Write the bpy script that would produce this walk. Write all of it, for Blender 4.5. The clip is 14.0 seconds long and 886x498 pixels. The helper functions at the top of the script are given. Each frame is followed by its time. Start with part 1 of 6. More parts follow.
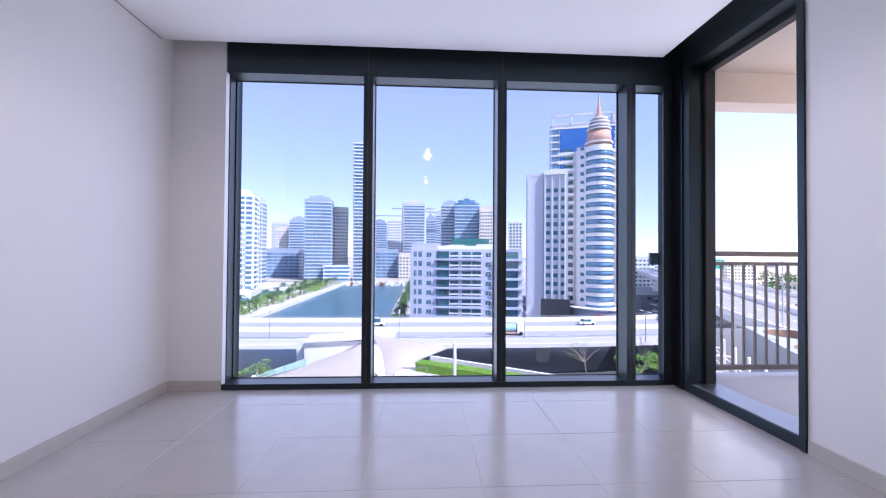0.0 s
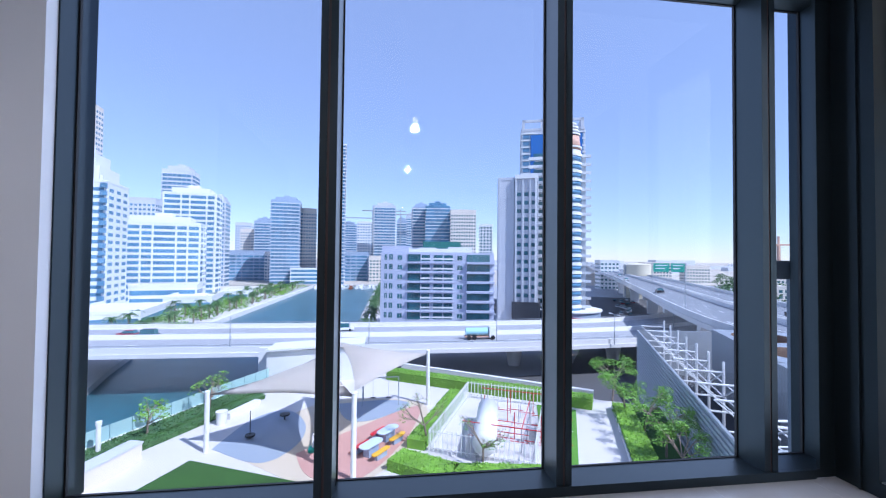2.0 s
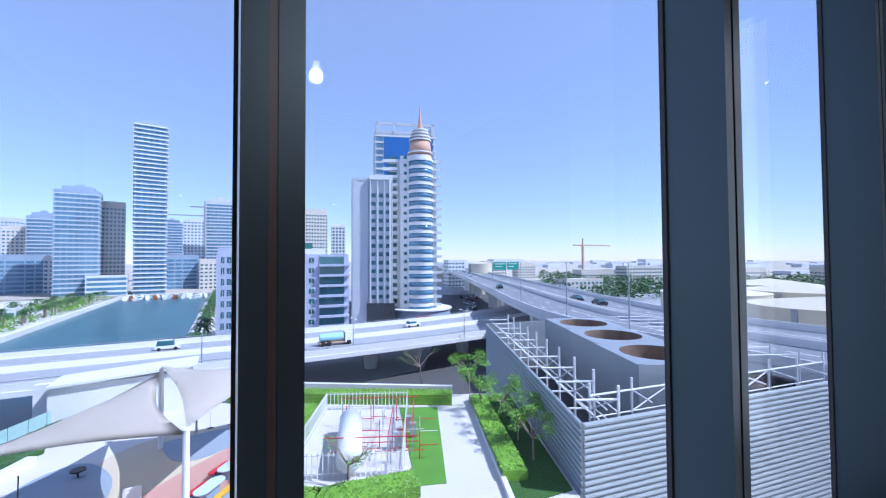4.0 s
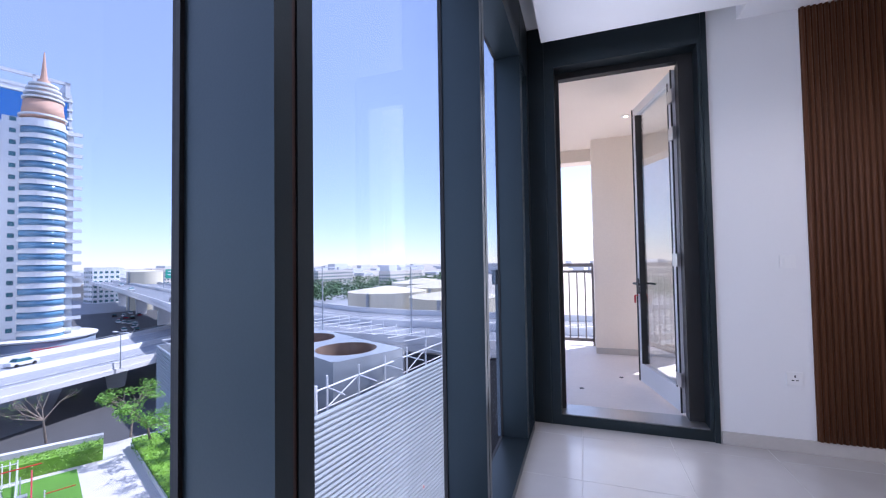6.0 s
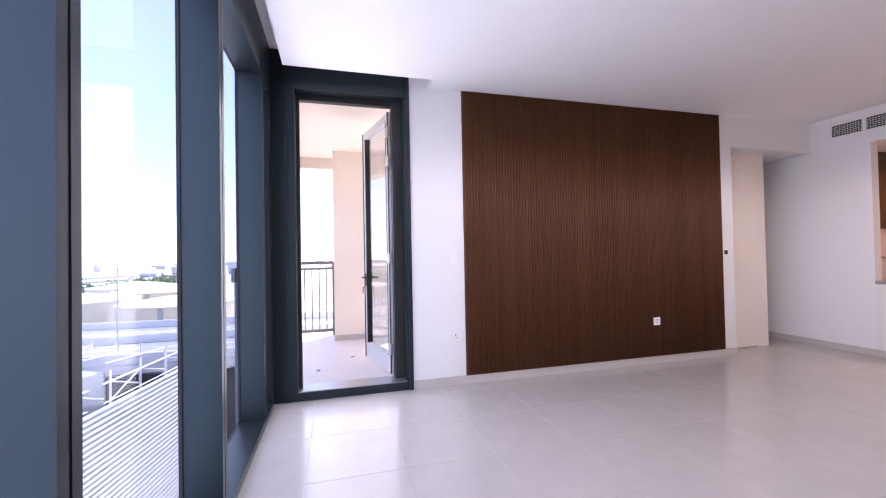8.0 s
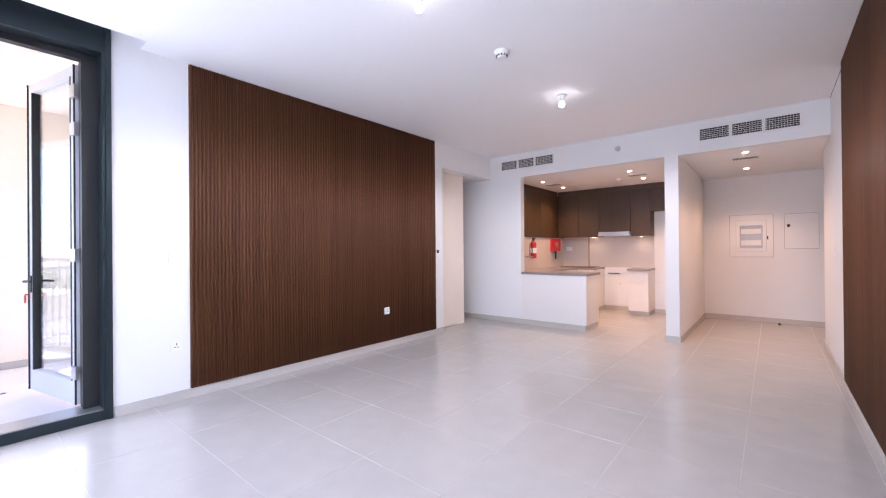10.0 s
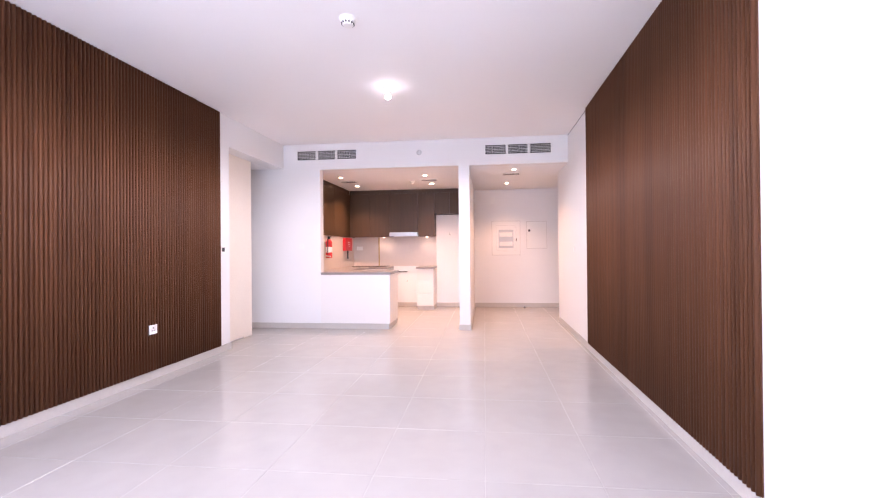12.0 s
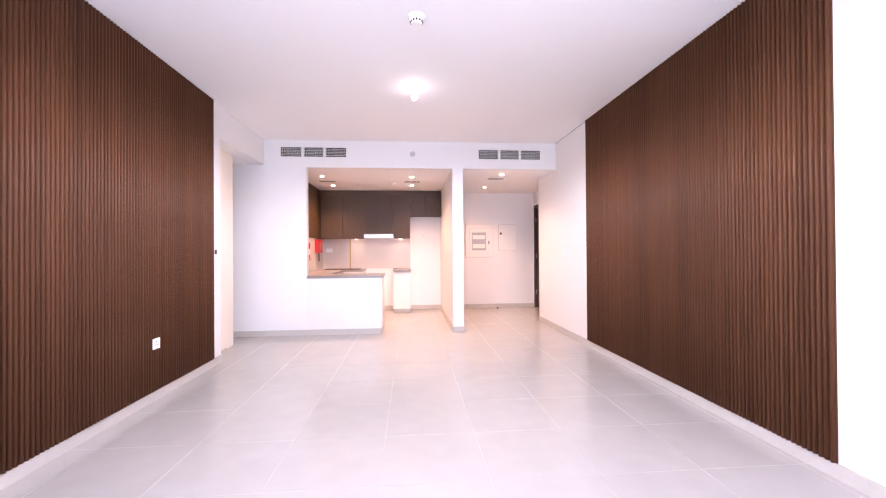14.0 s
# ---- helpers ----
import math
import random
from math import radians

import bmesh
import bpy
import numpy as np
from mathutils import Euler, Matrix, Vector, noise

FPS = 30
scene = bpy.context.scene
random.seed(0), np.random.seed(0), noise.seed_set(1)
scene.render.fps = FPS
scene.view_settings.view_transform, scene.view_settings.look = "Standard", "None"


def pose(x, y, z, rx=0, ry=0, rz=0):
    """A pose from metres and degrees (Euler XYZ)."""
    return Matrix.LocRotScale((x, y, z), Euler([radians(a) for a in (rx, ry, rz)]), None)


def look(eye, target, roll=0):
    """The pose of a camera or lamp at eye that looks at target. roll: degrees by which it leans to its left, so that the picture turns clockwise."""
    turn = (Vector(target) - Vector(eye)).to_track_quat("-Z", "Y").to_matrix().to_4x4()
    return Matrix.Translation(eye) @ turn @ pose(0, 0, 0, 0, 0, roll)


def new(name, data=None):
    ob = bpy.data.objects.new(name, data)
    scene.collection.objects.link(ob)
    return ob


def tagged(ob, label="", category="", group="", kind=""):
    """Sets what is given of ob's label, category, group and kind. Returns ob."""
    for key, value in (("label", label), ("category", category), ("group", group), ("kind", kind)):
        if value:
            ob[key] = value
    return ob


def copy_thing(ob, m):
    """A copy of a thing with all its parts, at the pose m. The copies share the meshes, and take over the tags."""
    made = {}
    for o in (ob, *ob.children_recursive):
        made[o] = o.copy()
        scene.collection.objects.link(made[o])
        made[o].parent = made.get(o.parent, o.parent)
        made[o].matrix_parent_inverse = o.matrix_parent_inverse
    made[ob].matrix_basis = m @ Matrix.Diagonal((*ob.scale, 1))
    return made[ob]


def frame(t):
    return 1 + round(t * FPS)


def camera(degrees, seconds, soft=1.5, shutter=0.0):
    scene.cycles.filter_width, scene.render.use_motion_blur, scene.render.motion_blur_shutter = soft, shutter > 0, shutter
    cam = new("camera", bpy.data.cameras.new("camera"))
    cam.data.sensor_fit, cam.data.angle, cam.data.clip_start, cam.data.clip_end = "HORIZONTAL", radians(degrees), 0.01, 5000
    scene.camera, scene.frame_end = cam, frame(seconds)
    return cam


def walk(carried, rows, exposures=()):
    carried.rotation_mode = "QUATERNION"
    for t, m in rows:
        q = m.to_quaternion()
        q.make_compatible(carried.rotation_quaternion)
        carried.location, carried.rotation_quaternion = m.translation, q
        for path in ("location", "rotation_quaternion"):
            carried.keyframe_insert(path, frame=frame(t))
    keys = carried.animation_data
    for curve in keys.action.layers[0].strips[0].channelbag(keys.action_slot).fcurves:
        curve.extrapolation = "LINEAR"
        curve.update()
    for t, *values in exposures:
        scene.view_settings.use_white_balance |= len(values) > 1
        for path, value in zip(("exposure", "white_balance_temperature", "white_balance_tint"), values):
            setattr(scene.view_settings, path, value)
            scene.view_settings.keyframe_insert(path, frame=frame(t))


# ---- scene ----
cam = camera(96.1, 14.0, 1.2)
PATH = [
    (0, (0.343, -3.569, 1.184), (0.453, -1.572, 1.214), 0.4),
    (0.5, (0.298, -3.18, 1.207), (0.416, -1.183, 1.226), 0.5),
    (1, (0.282, -2.704, 1.207), (0.405, -0.708, 1.226), 0.5),
    (1.5, (0.233, -2.346, 1.212), (0.403, -0.353, 1.24), 0.6),
    (2, (0.175, -1.977, 1.213), (0.432, 0.006, 1.259), 0.6),
    (4.5, (-0.297, -0.401, 1.272), (0.924, 1.182, 1.323), -0.3),
    (5, (-0.402, -0.326, 1.317), (1.101, 0.993, 1.369), -0.2),
    (5.5, (-0.509, -0.332, 1.299), (1.219, 0.673, 1.369), -0.7),
    (6, (-0.617, -0.401, 1.296), (1.268, 0.265, 1.360), -0.9),
    (6.5, (-0.723, -0.469, 1.299), (1.245, -0.117, 1.345), -0.5),
    (7, (-0.876, -0.519, 1.305), (1.123, -0.480, 1.342), -0.7),
    (9.5, (-1.35, -0.548, 1.291), (0.17, -1.848, 1.308), -0.8),
    (10, (-1.319, -0.516, 1.296), (-0.044, -2.057, 1.301), -0.5),
    (10.5, (-1.239, -0.533, 1.299), (-0.231, -2.26, 1.301), -0.4),
    (11, (-1.085, -0.588, 1.292), (-0.369, -2.456, 1.29), -0.4),
    (11.5, (-0.848, -0.602, 1.269), (-0.416, -2.555, 1.272), -0.5),
    (12, (-0.565, -0.564, 1.236), (-0.357, -2.553, 1.244), -0.5),
    (12.5, (-0.261, -0.551, 1.227), (-0.226, -2.551, 1.24), -0.5),
    (13, (0.023, -0.578, 1.245), (-0.053, -2.577, 1.256), -0.5),
    (13.5, (0.281, -0.573, 1.257), (0.143, -2.568, 1.268), -0.4),
    (14, (0.487, -0.542, 1.259), (0.326, -2.536, 1.272), -0.4),
]
EXPOSURE = [  # seconds, stops, kelvin, tint
    (0.0, 1.22, 6000, 28), (1.0, 0.9, 5700, 22), (2.0, 0.9, 5600, 17), (4.5, 0.9, 5550, 15), (5.5, 1.0, 5600, 17), (6.0, 1.1, 5800, 23), (6.5, 1.45, 6150, 28),
    (7.0, 1.68, 6400, 34), (9.5, 2.2, 6000, 21), (10.5, 2.5, 5950, 21), (12.0, 2.83, 6200, 29), (14.0, 2.98, 6250, 29)]
walk(cam, [(t, look(eye, target, roll)) for t, eye, target, roll in PATH], EXPOSURE)

# ---- world, sun, large lights, exposure ----
world = bpy.data.worlds.new("world")
scene.world = world
world.use_nodes = True
wn = world.node_tree.nodes
sky = wn.new("ShaderNodeTexSky")
sky.sky_type, sky.sun_disc = "NISHITA", False
sky.sun_elevation, sky.sun_rotation = radians(50), radians(131)
sky.air_density, sky.dust_density, sky.ozone_density = 1.0, 0.0, 1.0
wn["Background"].inputs["Strength"].default_value = 0.15
hazy = wn.new("ShaderNodeMix")  # dust haze evens out the clear sky
hazy.data_type = "RGBA"
hazy.inputs[0].default_value, hazy.inputs[7].default_value = 0.52, (2.75, 3.1, 4.1, 1)
world.node_tree.links.new(sky.outputs["Color"], hazy.inputs[6])
world.node_tree.links.new(hazy.outputs[2], wn["Background"].inputs["Color"])
sun = new("sun", bpy.data.lights.new("sun", "SUN"))
sun.data.energy, sun.data.angle, sun.data.color = 4.4, radians(0.5), (1.0, 0.93, 0.82)
sun.matrix_world = look((0.75 * 40, -0.66 * 40, 47.7), (0, 0, 0))

LAMP_W = 24.0  # watts of each bulb in the living room
for name, m, w, h, watts in (("window_daylight", look((0.6, 0.26, 1.45), (0.6, -3, 1.45)), 3.9, 2.8, 22.0), ("door_daylight", look((2.67, -0.69, 1.45), (0, -0.69, 1.45)), 0.85, 2.6, 5.0)):
    a = new(name, bpy.data.lights.new(name, "AREA"))
    a.data.shape, a.data.size, a.data.size_y, a.data.energy, a.data.color = "RECTANGLE", w, h, watts, (0.90, 0.95, 1.0)
    a.matrix_world = m


# ---- materials ----
def mat(name, color, rough=0.5, metal=0.0, spread=0.06, grain=40.0, bump=0.0, stretch=(1, 1, 1), large=1.3, coord="Object", spec=0.5, per_piece=0.0):
    """A procedural surface: base colour varied at two scales, with fine relief."""
    m = bpy.data.materials.new(name)
    m.use_nodes = True
    n, l = m.node_tree.nodes, m.node_tree.links
    b = n["Principled BSDF"]
    b.inputs["Roughness"].default_value, b.inputs["Metallic"].default_value = rough, metal
    b.inputs["Specular IOR Level"].default_value = spec
    tc, mp = n.new("ShaderNodeTexCoord"), n.new("ShaderNodeMapping")
    mp.inputs["Scale"].default_value = stretch
    if coord == "World":
        l.new(n.new("ShaderNodeNewGeometry").outputs["Position"], mp.inputs["Vector"])
    else:
        l.new(tc.outputs[coord], mp.inputs["Vector"])
    fine, wide = n.new("ShaderNodeTexNoise"), n.new("ShaderNodeTexNoise")
    fine.inputs["Scale"].default_value, fine.inputs["Detail"].default_value = grain, 4
    wide.inputs["Scale"].default_value, wide.inputs["Detail"].default_value = large, 3
    add = n.new("ShaderNodeMath")
    add.operation = "ADD"
    for tex, sock in ((fine, 0), (wide, 1)):
        l.new(mp.outputs["Vector"], tex.inputs["Vector"])
        l.new(tex.outputs["Fac"], add.inputs[sock])
    value = add.outputs[0]
    if per_piece:
        info, mul, more = n.new("ShaderNodeObjectInfo"), n.new("ShaderNodeMath"), n.new("ShaderNodeMath")
        mul.operation, more.operation = "MULTIPLY_ADD", "ADD"
        mul.inputs[1].default_value, mul.inputs[2].default_value = per_piece, -per_piece / 2
        l.new(info.outputs["Random"], mul.inputs[0])
        l.new(value, more.inputs[0])
        l.new(mul.outputs[0], more.inputs[1])
        value = more.outputs[0]
    ramp = n.new("ShaderNodeMapRange")
    ramp.inputs["From Min"].default_value, ramp.inputs["From Max"].default_value = 0.6, 1.4
    ramp.inputs["To Min"].default_value, ramp.inputs["To Max"].default_value = 1 - spread, 1 + spread
    l.new(value, ramp.inputs["Value"])
    vm = n.new("ShaderNodeVectorMath")
    vm.operation = "SCALE"
    vm.inputs[0].default_value = color
    l.new(ramp.outputs["Result"], vm.inputs["Scale"])
    l.new(vm.outputs["Vector"], b.inputs["Base Color"])
    if bump:
        bp = n.new("ShaderNodeBump")
        bp.inputs["Strength"].default_value, bp.inputs["Distance"].default_value = bump, 0.01
        l.new(fine.outputs["Fac"], bp.inputs["Height"])
        l.new(bp.outputs["Normal"], b.inputs["Normal"])
    return m


def glowing(name, color, strength):
    m = bpy.data.materials.new(name)
    m.use_nodes = True
    b = m.node_tree.nodes["Principled BSDF"]
    b.inputs["Base Color"].default_value = (*color, 1)
    b.inputs["Emission Color"].default_value, b.inputs["Emission Strength"].default_value = (*color, 1), strength
    return m


def pane_glass(name, tint, gloss=0.025, slant=0.4):
    """Thin clear glazing: light passes straight, a little is mirrored, more at a slant."""
    m = bpy.data.materials.new(name)
    m.use_nodes = True
    n, l = m.node_tree.nodes, m.node_tree.links
    n.remove(n["Principled BSDF"])
    clear, shiny, mix, fres = n.new("ShaderNodeBsdfTransparent"), n.new("ShaderNodeBsdfGlossy"), n.new("ShaderNodeMixShader"), n.new("ShaderNodeLayerWeight")
    clear.inputs["Color"].default_value, shiny.inputs["Roughness"].default_value = (*tint, 1), 0.0
    power, scale = n.new("ShaderNodeMath"), n.new("ShaderNodeMath")
    power.operation, scale.operation = "POWER", "MULTIPLY_ADD"
    power.inputs[1].default_value, scale.inputs[1].default_value, scale.inputs[2].default_value = 5.0, slant, gloss
    l.new(fres.outputs["Facing"], power.inputs[0])
    l.new(power.outputs[0], scale.inputs[0])
    l.new(scale.outputs[0], mix.inputs[0])
    l.new(clear.outputs[0], mix.inputs[1])
    l.new(shiny.outputs[0], mix.inputs[2])
    l.new(mix.outputs[0], n["Material Output"].inputs["Surface"])
    return m


WALL = mat("white_paint", (0.80, 0.79, 0.78), 0.55, spread=0.015, grain=180, bump=0.03, large=0.8, coord="World")
CEIL = mat("ceiling_paint", (0.86, 0.85, 0.85), 0.7, spread=0.012, grain=150, bump=0.02, large=0.6, coord="World")
TILE = mat("porcelain_tile", (0.45, 0.425, 0.40), 0.2, spread=0.05, grain=6, large=1.6, coord="World", per_piece=0.08)
GROUT = mat("tile_grout", (0.49, 0.465, 0.44), 0.8, spread=0.08, grain=90, coord="World")
SKIRT = mat("skirting_tile", (0.52, 0.485, 0.445), 0.4, spread=0.05, grain=35, large=2.0, coord="World")
WOOD = mat("dark_wood", (0.106, 0.042, 0.0195), 0.45, spread=0.28, grain=26, stretch=(1, 1, 0.018), large=3.0, coord="World", spec=0.18, per_piece=0.3)
FRAME = mat("anthracite_aluminium", (0.030, 0.043, 0.050), 0.38, 0.7, spread=0.05, grain=220, bump=0.02, large=1.0, coord="World")
GASKET = mat("black_rubber_gasket", (0.012, 0.012, 0.013), 0.7, spread=0.1)
GLASS = pane_glass("clear_glass", (0.77, 0.81, 0.87), 0.017)
LEAFGLASS = pane_glass("door_leaf_glass", (0.86, 0.9, 0.93), 0.14, 0.8)
GAP_SHADE = mat("gap_shade_grey", (0.2, 0.2, 0.2), 0.8)
WHITE = mat("white_plastic", (0.82, 0.81, 0.79), 0.35, spread=0.01)
CABWOOD = mat("brown_cabinet_veneer", (0.062, 0.034, 0.015), 0.5, spread=0.22, grain=30, bump=0.05, stretch=(1, 1, 0.06), large=2.0, coord="World")
CABWHITE = mat("white_cabinet_lacquer", (0.80, 0.77, 0.74), 0.35, spread=0.01, coord="World")
STONE = mat("grey_quartz_worktop", (0.27, 0.245, 0.235), 0.3, spread=0.12, grain=160, large=6, coord="World")
SPLASH = mat("beige_splashback", (0.62, 0.55, 0.50), 0.35, spread=0.03, grain=12, coord="World")
STEEL = mat("brushed_steel", (0.55, 0.55, 0.55), 0.35, 0.9, spread=0.06, grain=120, stretch=(0.1, 1, 1))
RED = mat("red_enamel", (0.55, 0.015, 0.02), 0.35, spread=0.04)
BLACK = mat("black_plastic", (0.015, 0.015, 0.016), 0.45, spread=0.1)
BRASS = mat("brass_strip", (0.42, 0.28, 0.10), 0.4, 0.7, spread=0.06)
DOORWOOD = mat("dark_door_veneer", (0.045, 0.03, 0.024), 0.5, spread=0.3, grain=28, stretch=(1, 1, 0.06), coord="World")
GRILLE = mat("dark_grille_slot", (0.03, 0.03, 0.03), 0.7, spread=0.1)
CREAM = mat("cream_render", (0.86, 0.77, 0.67), 0.8, spread=0.04, grain=60, bump=0.05, coord="World")
BALFLOOR = mat("balcony_tile", (0.80, 0.75, 0.72), 0.5, spread=0.04, grain=30, coord="World")
RAIL = mat("bronze_grey_railing_paint", (0.20, 0.175, 0.165), 0.45, 0.2, spread=0.06, grain=90)
BULB = glowing("lit_bulb", (1.0, 0.95, 0.90), 7.0)
SPOT = glowing("lit_downlight", (1.0, 0.72, 0.45), 8.0)


# ---- mesh helpers ----
def bx(bm, x0, x1, y0, y1, z0, z1):
    r = bmesh.ops.create_cube(bm, size=1.0)
    for v in r["verts"]:
        v.co = Vector((x0 + (v.co.x + 0.5) * (x1 - x0), y0 + (v.co.y + 0.5) * (y1 - y0), z0 + (v.co.z + 0.5) * (z1 - z0)))
    return r["verts"]


def cyl(bm, a, b, r0, r1=None, seg=16):
    a, b = Vector(a), Vector(b)
    r = bmesh.ops.create_cone(bm, cap_ends=True, segments=seg, radius1=r0, radius2=r0 if r1 is None else r1, depth=(b - a).length)
    turn = Vector((0, 0, 1)).rotation_difference((b - a).normalized()).to_matrix().to_4x4()
    m = Matrix.Translation((a + b) / 2) @ turn
    for v in r["verts"]:
        v.co = m @ v.co
    return r["verts"]


def ball(bm, c, r, scale=(1, 1, 1), sub=2):
    s = bmesh.ops.create_icosphere(bm, subdivisions=sub, radius=r)
    for v in s["verts"]:
        v.co = Vector(c) + Vector((v.co.x * scale[0], v.co.y * scale[1], v.co.z * scale[2]))
    return s["verts"]


def soften(bm, w=0.003):
    bmesh.ops.bevel(bm, geom=[e for e in bm.edges], offset=w, segments=2, profile=0.7, affect="EDGES", clamp_overlap=True)


def make(name, bm, material, smooth=False):
    me = bpy.data.meshes.new(name)
    bmesh.ops.recalc_face_normals(bm, faces=bm.faces)
    if smooth:
        for f in bm.faces:
            f.smooth = True
    bm.to_mesh(me)
    bm.free()
    me.materials.append(material)
    return new(name, me)


def part(name, bm, material, parent, label="", smooth=False):
    ob = make(name, bm, material, smooth)
    ob.parent = parent
    if label:
        ob["label"] = label
    return ob


def box(*a, bevel=0.0):
    bm = bmesh.new()
    bx(bm, *a)
    if bevel:
        soften(bm, bevel)
    return bm


def rod(a, b, r0, r1=None, seg=16):
    bm = bmesh.new()
    cyl(bm, a, b, r0, r1, seg)
    return bm


def boxes(*rows):
    bm = bmesh.new()
    for r in rows:
        bx(bm, *r)
    return bm


def setting(name, bm, material, label, category="", smooth=False):
    return tagged(make(name, bm, material, smooth), label, category or name.split("_")[0], kind="structure")


def thing(name, at, label, category, group=""):
    ob = new(name)
    ob.location = at
    ob.empty_display_size = 0.1
    return tagged(ob, label, category, group)


# ---- the flat: walls, floor, ceiling ----
XL, XR, YB, YK, ZC, ZS = -1.835, 2.69, -6.755, -9.36, 2.975, 2.56
setting("wall_west", boxes((XL - 0.25, XL, -7.6, 0.3, 0, 3.3)), WALL, "smooth white painted plaster wall beside the fluted panel", "wall")
setting("wall_window_return", boxes((XL, -1.374, 0.0, 0.3, 0, 3.3)), WALL, "narrow white painted wall between corner and window", "wall")
setting("wall_east", boxes((XR, XR + 0.22, -5.36, -1.27, 0, 3.3), (XR, XR + 0.22, -6.76, -5.36, ZS + 0.03, 3.3)), WALL,
        "white painted wall with balcony door and corridor opening", "wall")
setting("wall_kitchen_front", boxes((2.07, 5.6, YB - 0.12, YB, 0, 3.3), (-0.17, 2.07, YB - 0.12, YB, ZS, 3.3), (XL, -0.17, YB - 0.12, YB, ZS, 3.3)),
        WALL, "white bulkhead wall over the kitchen and entrance openings", "wall")
setting("wall_partition", boxes((-0.337, -0.17, YK, YB + 0.002, 0, 3.2)), WALL, "white partition wall between kitchen and entrance", "wall")
setting("wall_back", boxes((-2.6, 5.6, YK - 0.2, YK, 0, 3.3)), WALL, "white painted rear wall of kitchen and entrance", "wall")
setting("wall_kitchen_east", boxes((2.40, 2.9, YK, YB - 0.12, 0, 3.2)), WALL, "white side wall of the kitchen", "wall")
setting("wall_entrance", boxes((-2.5, -2.28, YK, -9.3, 0, 3.2), (-2.5, -2.28, -8.35, -7.6, 0, 3.2), (-2.5, -2.28, -9.3, -8.35, 2.27, 3.2), (-2.28, XL, -7.62, -7.6, 0, 3.2)),
        WALL, "white entrance wall with the front door opening", "wall")
setting("wall_corridor", boxes((XR + 0.22, 5.6, -5.36, -5.2, 0, 3.2), (5.4, 5.6, YB, -5.36, 0, 3.2)), WALL, "white corridor wall beyond the living room", "wall")

bm = boxes((XL, 2.5, YB, -0.15, ZC, ZC + 0.02), (2.5, XR, YB, -1.48, ZC, ZC + 0.02), (XL, 2.5, -0.15, -0.13, ZC, 3.2), (2.48, 2.5, -1.48, -0.13, ZC + 0.02, 3.2),
           (2.5, XR, -1.48, -1.46, ZC, 3.2), (XL, XR, -1.6, 0.3, 3.2, 3.3))
setting("ceiling", bm, CEIL, "smooth white ceiling with a recessed curtain slot", "ceiling")
setting("ceiling_kitchen", boxes((-0.17, 2.40, YK, YB - 0.12, ZS, ZS + 0.1)), CEIL, "lower white kitchen ceiling with downlights", "ceiling")
setting("ceiling_entrance", boxes((-2.5, -0.337, YK, YB - 0.12, ZS, ZS + 0.1)), CEIL, "lower white entrance ceiling", "ceiling")
setting("ceiling_corridor", boxes((XR + 0.22, 5.6, YB, -5.36, ZS + 0.03, ZS + 0.12)), CEIL, "lower white corridor ceiling", "ceiling")
setting("roof_slab", boxes((-2.2, 5.6, -9.6, 0.3, 3.3, 3.6)), WALL, "concrete slab that closes the flat above", "slab")
# flat grey strip paints the gap's shade; no recess is cut
setting("shadow_gap", boxes((XL, XL + 0.004, YB, -0.15, ZC - 0.006, ZC - 0.001)), GAP_SHADE, "thin grey strip drawn as a shadow gap along the ceiling edge", "trim")

# floor of large tiles on a grout bed
floor = setting("floor", boxes((-2.5, 5.6, -9.56, 0.0, -0.25, -0.0012)), GROUT, "polished greige porcelain floor tiles with pale joints", "floor")
PX, PY = 0.612, 0.587


def tile_mesh(w, d):
    bm = box(-w / 2, w / 2, -d / 2, d / 2, -0.01, 0.0)
    bmesh.ops.bevel(bm, geom=[e for e in bm.edges if all(v.co.z > -0.001 for v in e.verts)], offset=0.0012, segments=1, affect="EDGES")
    me = bpy.data.meshes.new("floor_tile")
    bm.to_mesh(me)
    bm.free()
    me.materials.append(TILE)
    return me


full = tile_mesh(PX - 0.0028, PY - 0.0028)


def lay_floor():
    for i in range(-4, 9):
        for j in range(0, 17):
            x0, x1, y1, y0 = 0.055 + i * PX, 0.055 + (i + 1) * PX, -0.36 + PY - j * PY, -0.36 - j * PY
            a0, a1 = max(x0, XL if y0 > -7.4 else -2.28), min(x1, XR if y0 > -5.4 else 5.4)
            b1, b0 = min(y1, 0.0), max(y0, YK)
            if a1 - a0 < 0.03 or b1 - b0 < 0.03 or (a0 > XR and y1 < -6.8):
                continue
            whole = a1 - a0 > PX - 0.001 and b1 - b0 > PY - 0.001
            ob = new("floor_tile", full if whole else tile_mesh(a1 - a0 - 0.0035, b1 - b0 - 0.0035))
            ob.location = ((a0 + a1) / 2, (b0 + b1) / 2, random.uniform(-0.0004, 0.0004))
            ob.parent = floor


# skirting
S, SH = 0.012, 0.084
for name, rows in (("baseboard_west", ((XL, XL + S, -7.6, 0.0),)), ("baseboard_return", ((XL + S, -1.374, -S, 0.0),)),
                   ("baseboard_east", ((XR - S, XR, -5.36, -1.28), (XR - S, XR + 0.22, -5.36 - S, -5.36))),
                   ("baseboard_kitchen", ((0.955, 5.4, YB, YB + S),)), ("baseboard_partition", ((-0.337 - S, -0.17 + S, YB, YB + S), (-0.17, -0.17 + S, YK, YB), (-0.337 - S, -0.337, YK, YB))),
                   ("baseboard_back", ((-2.28, -0.337 - S, YK, YK + S), (-0.17 + S, 1.5, YK, YK + S)))):
    setting(name, boxes(*[(*r, 0.0, SH) for r in rows]), SKIRT, "greige tile skirting along the wall foot", "skirting")

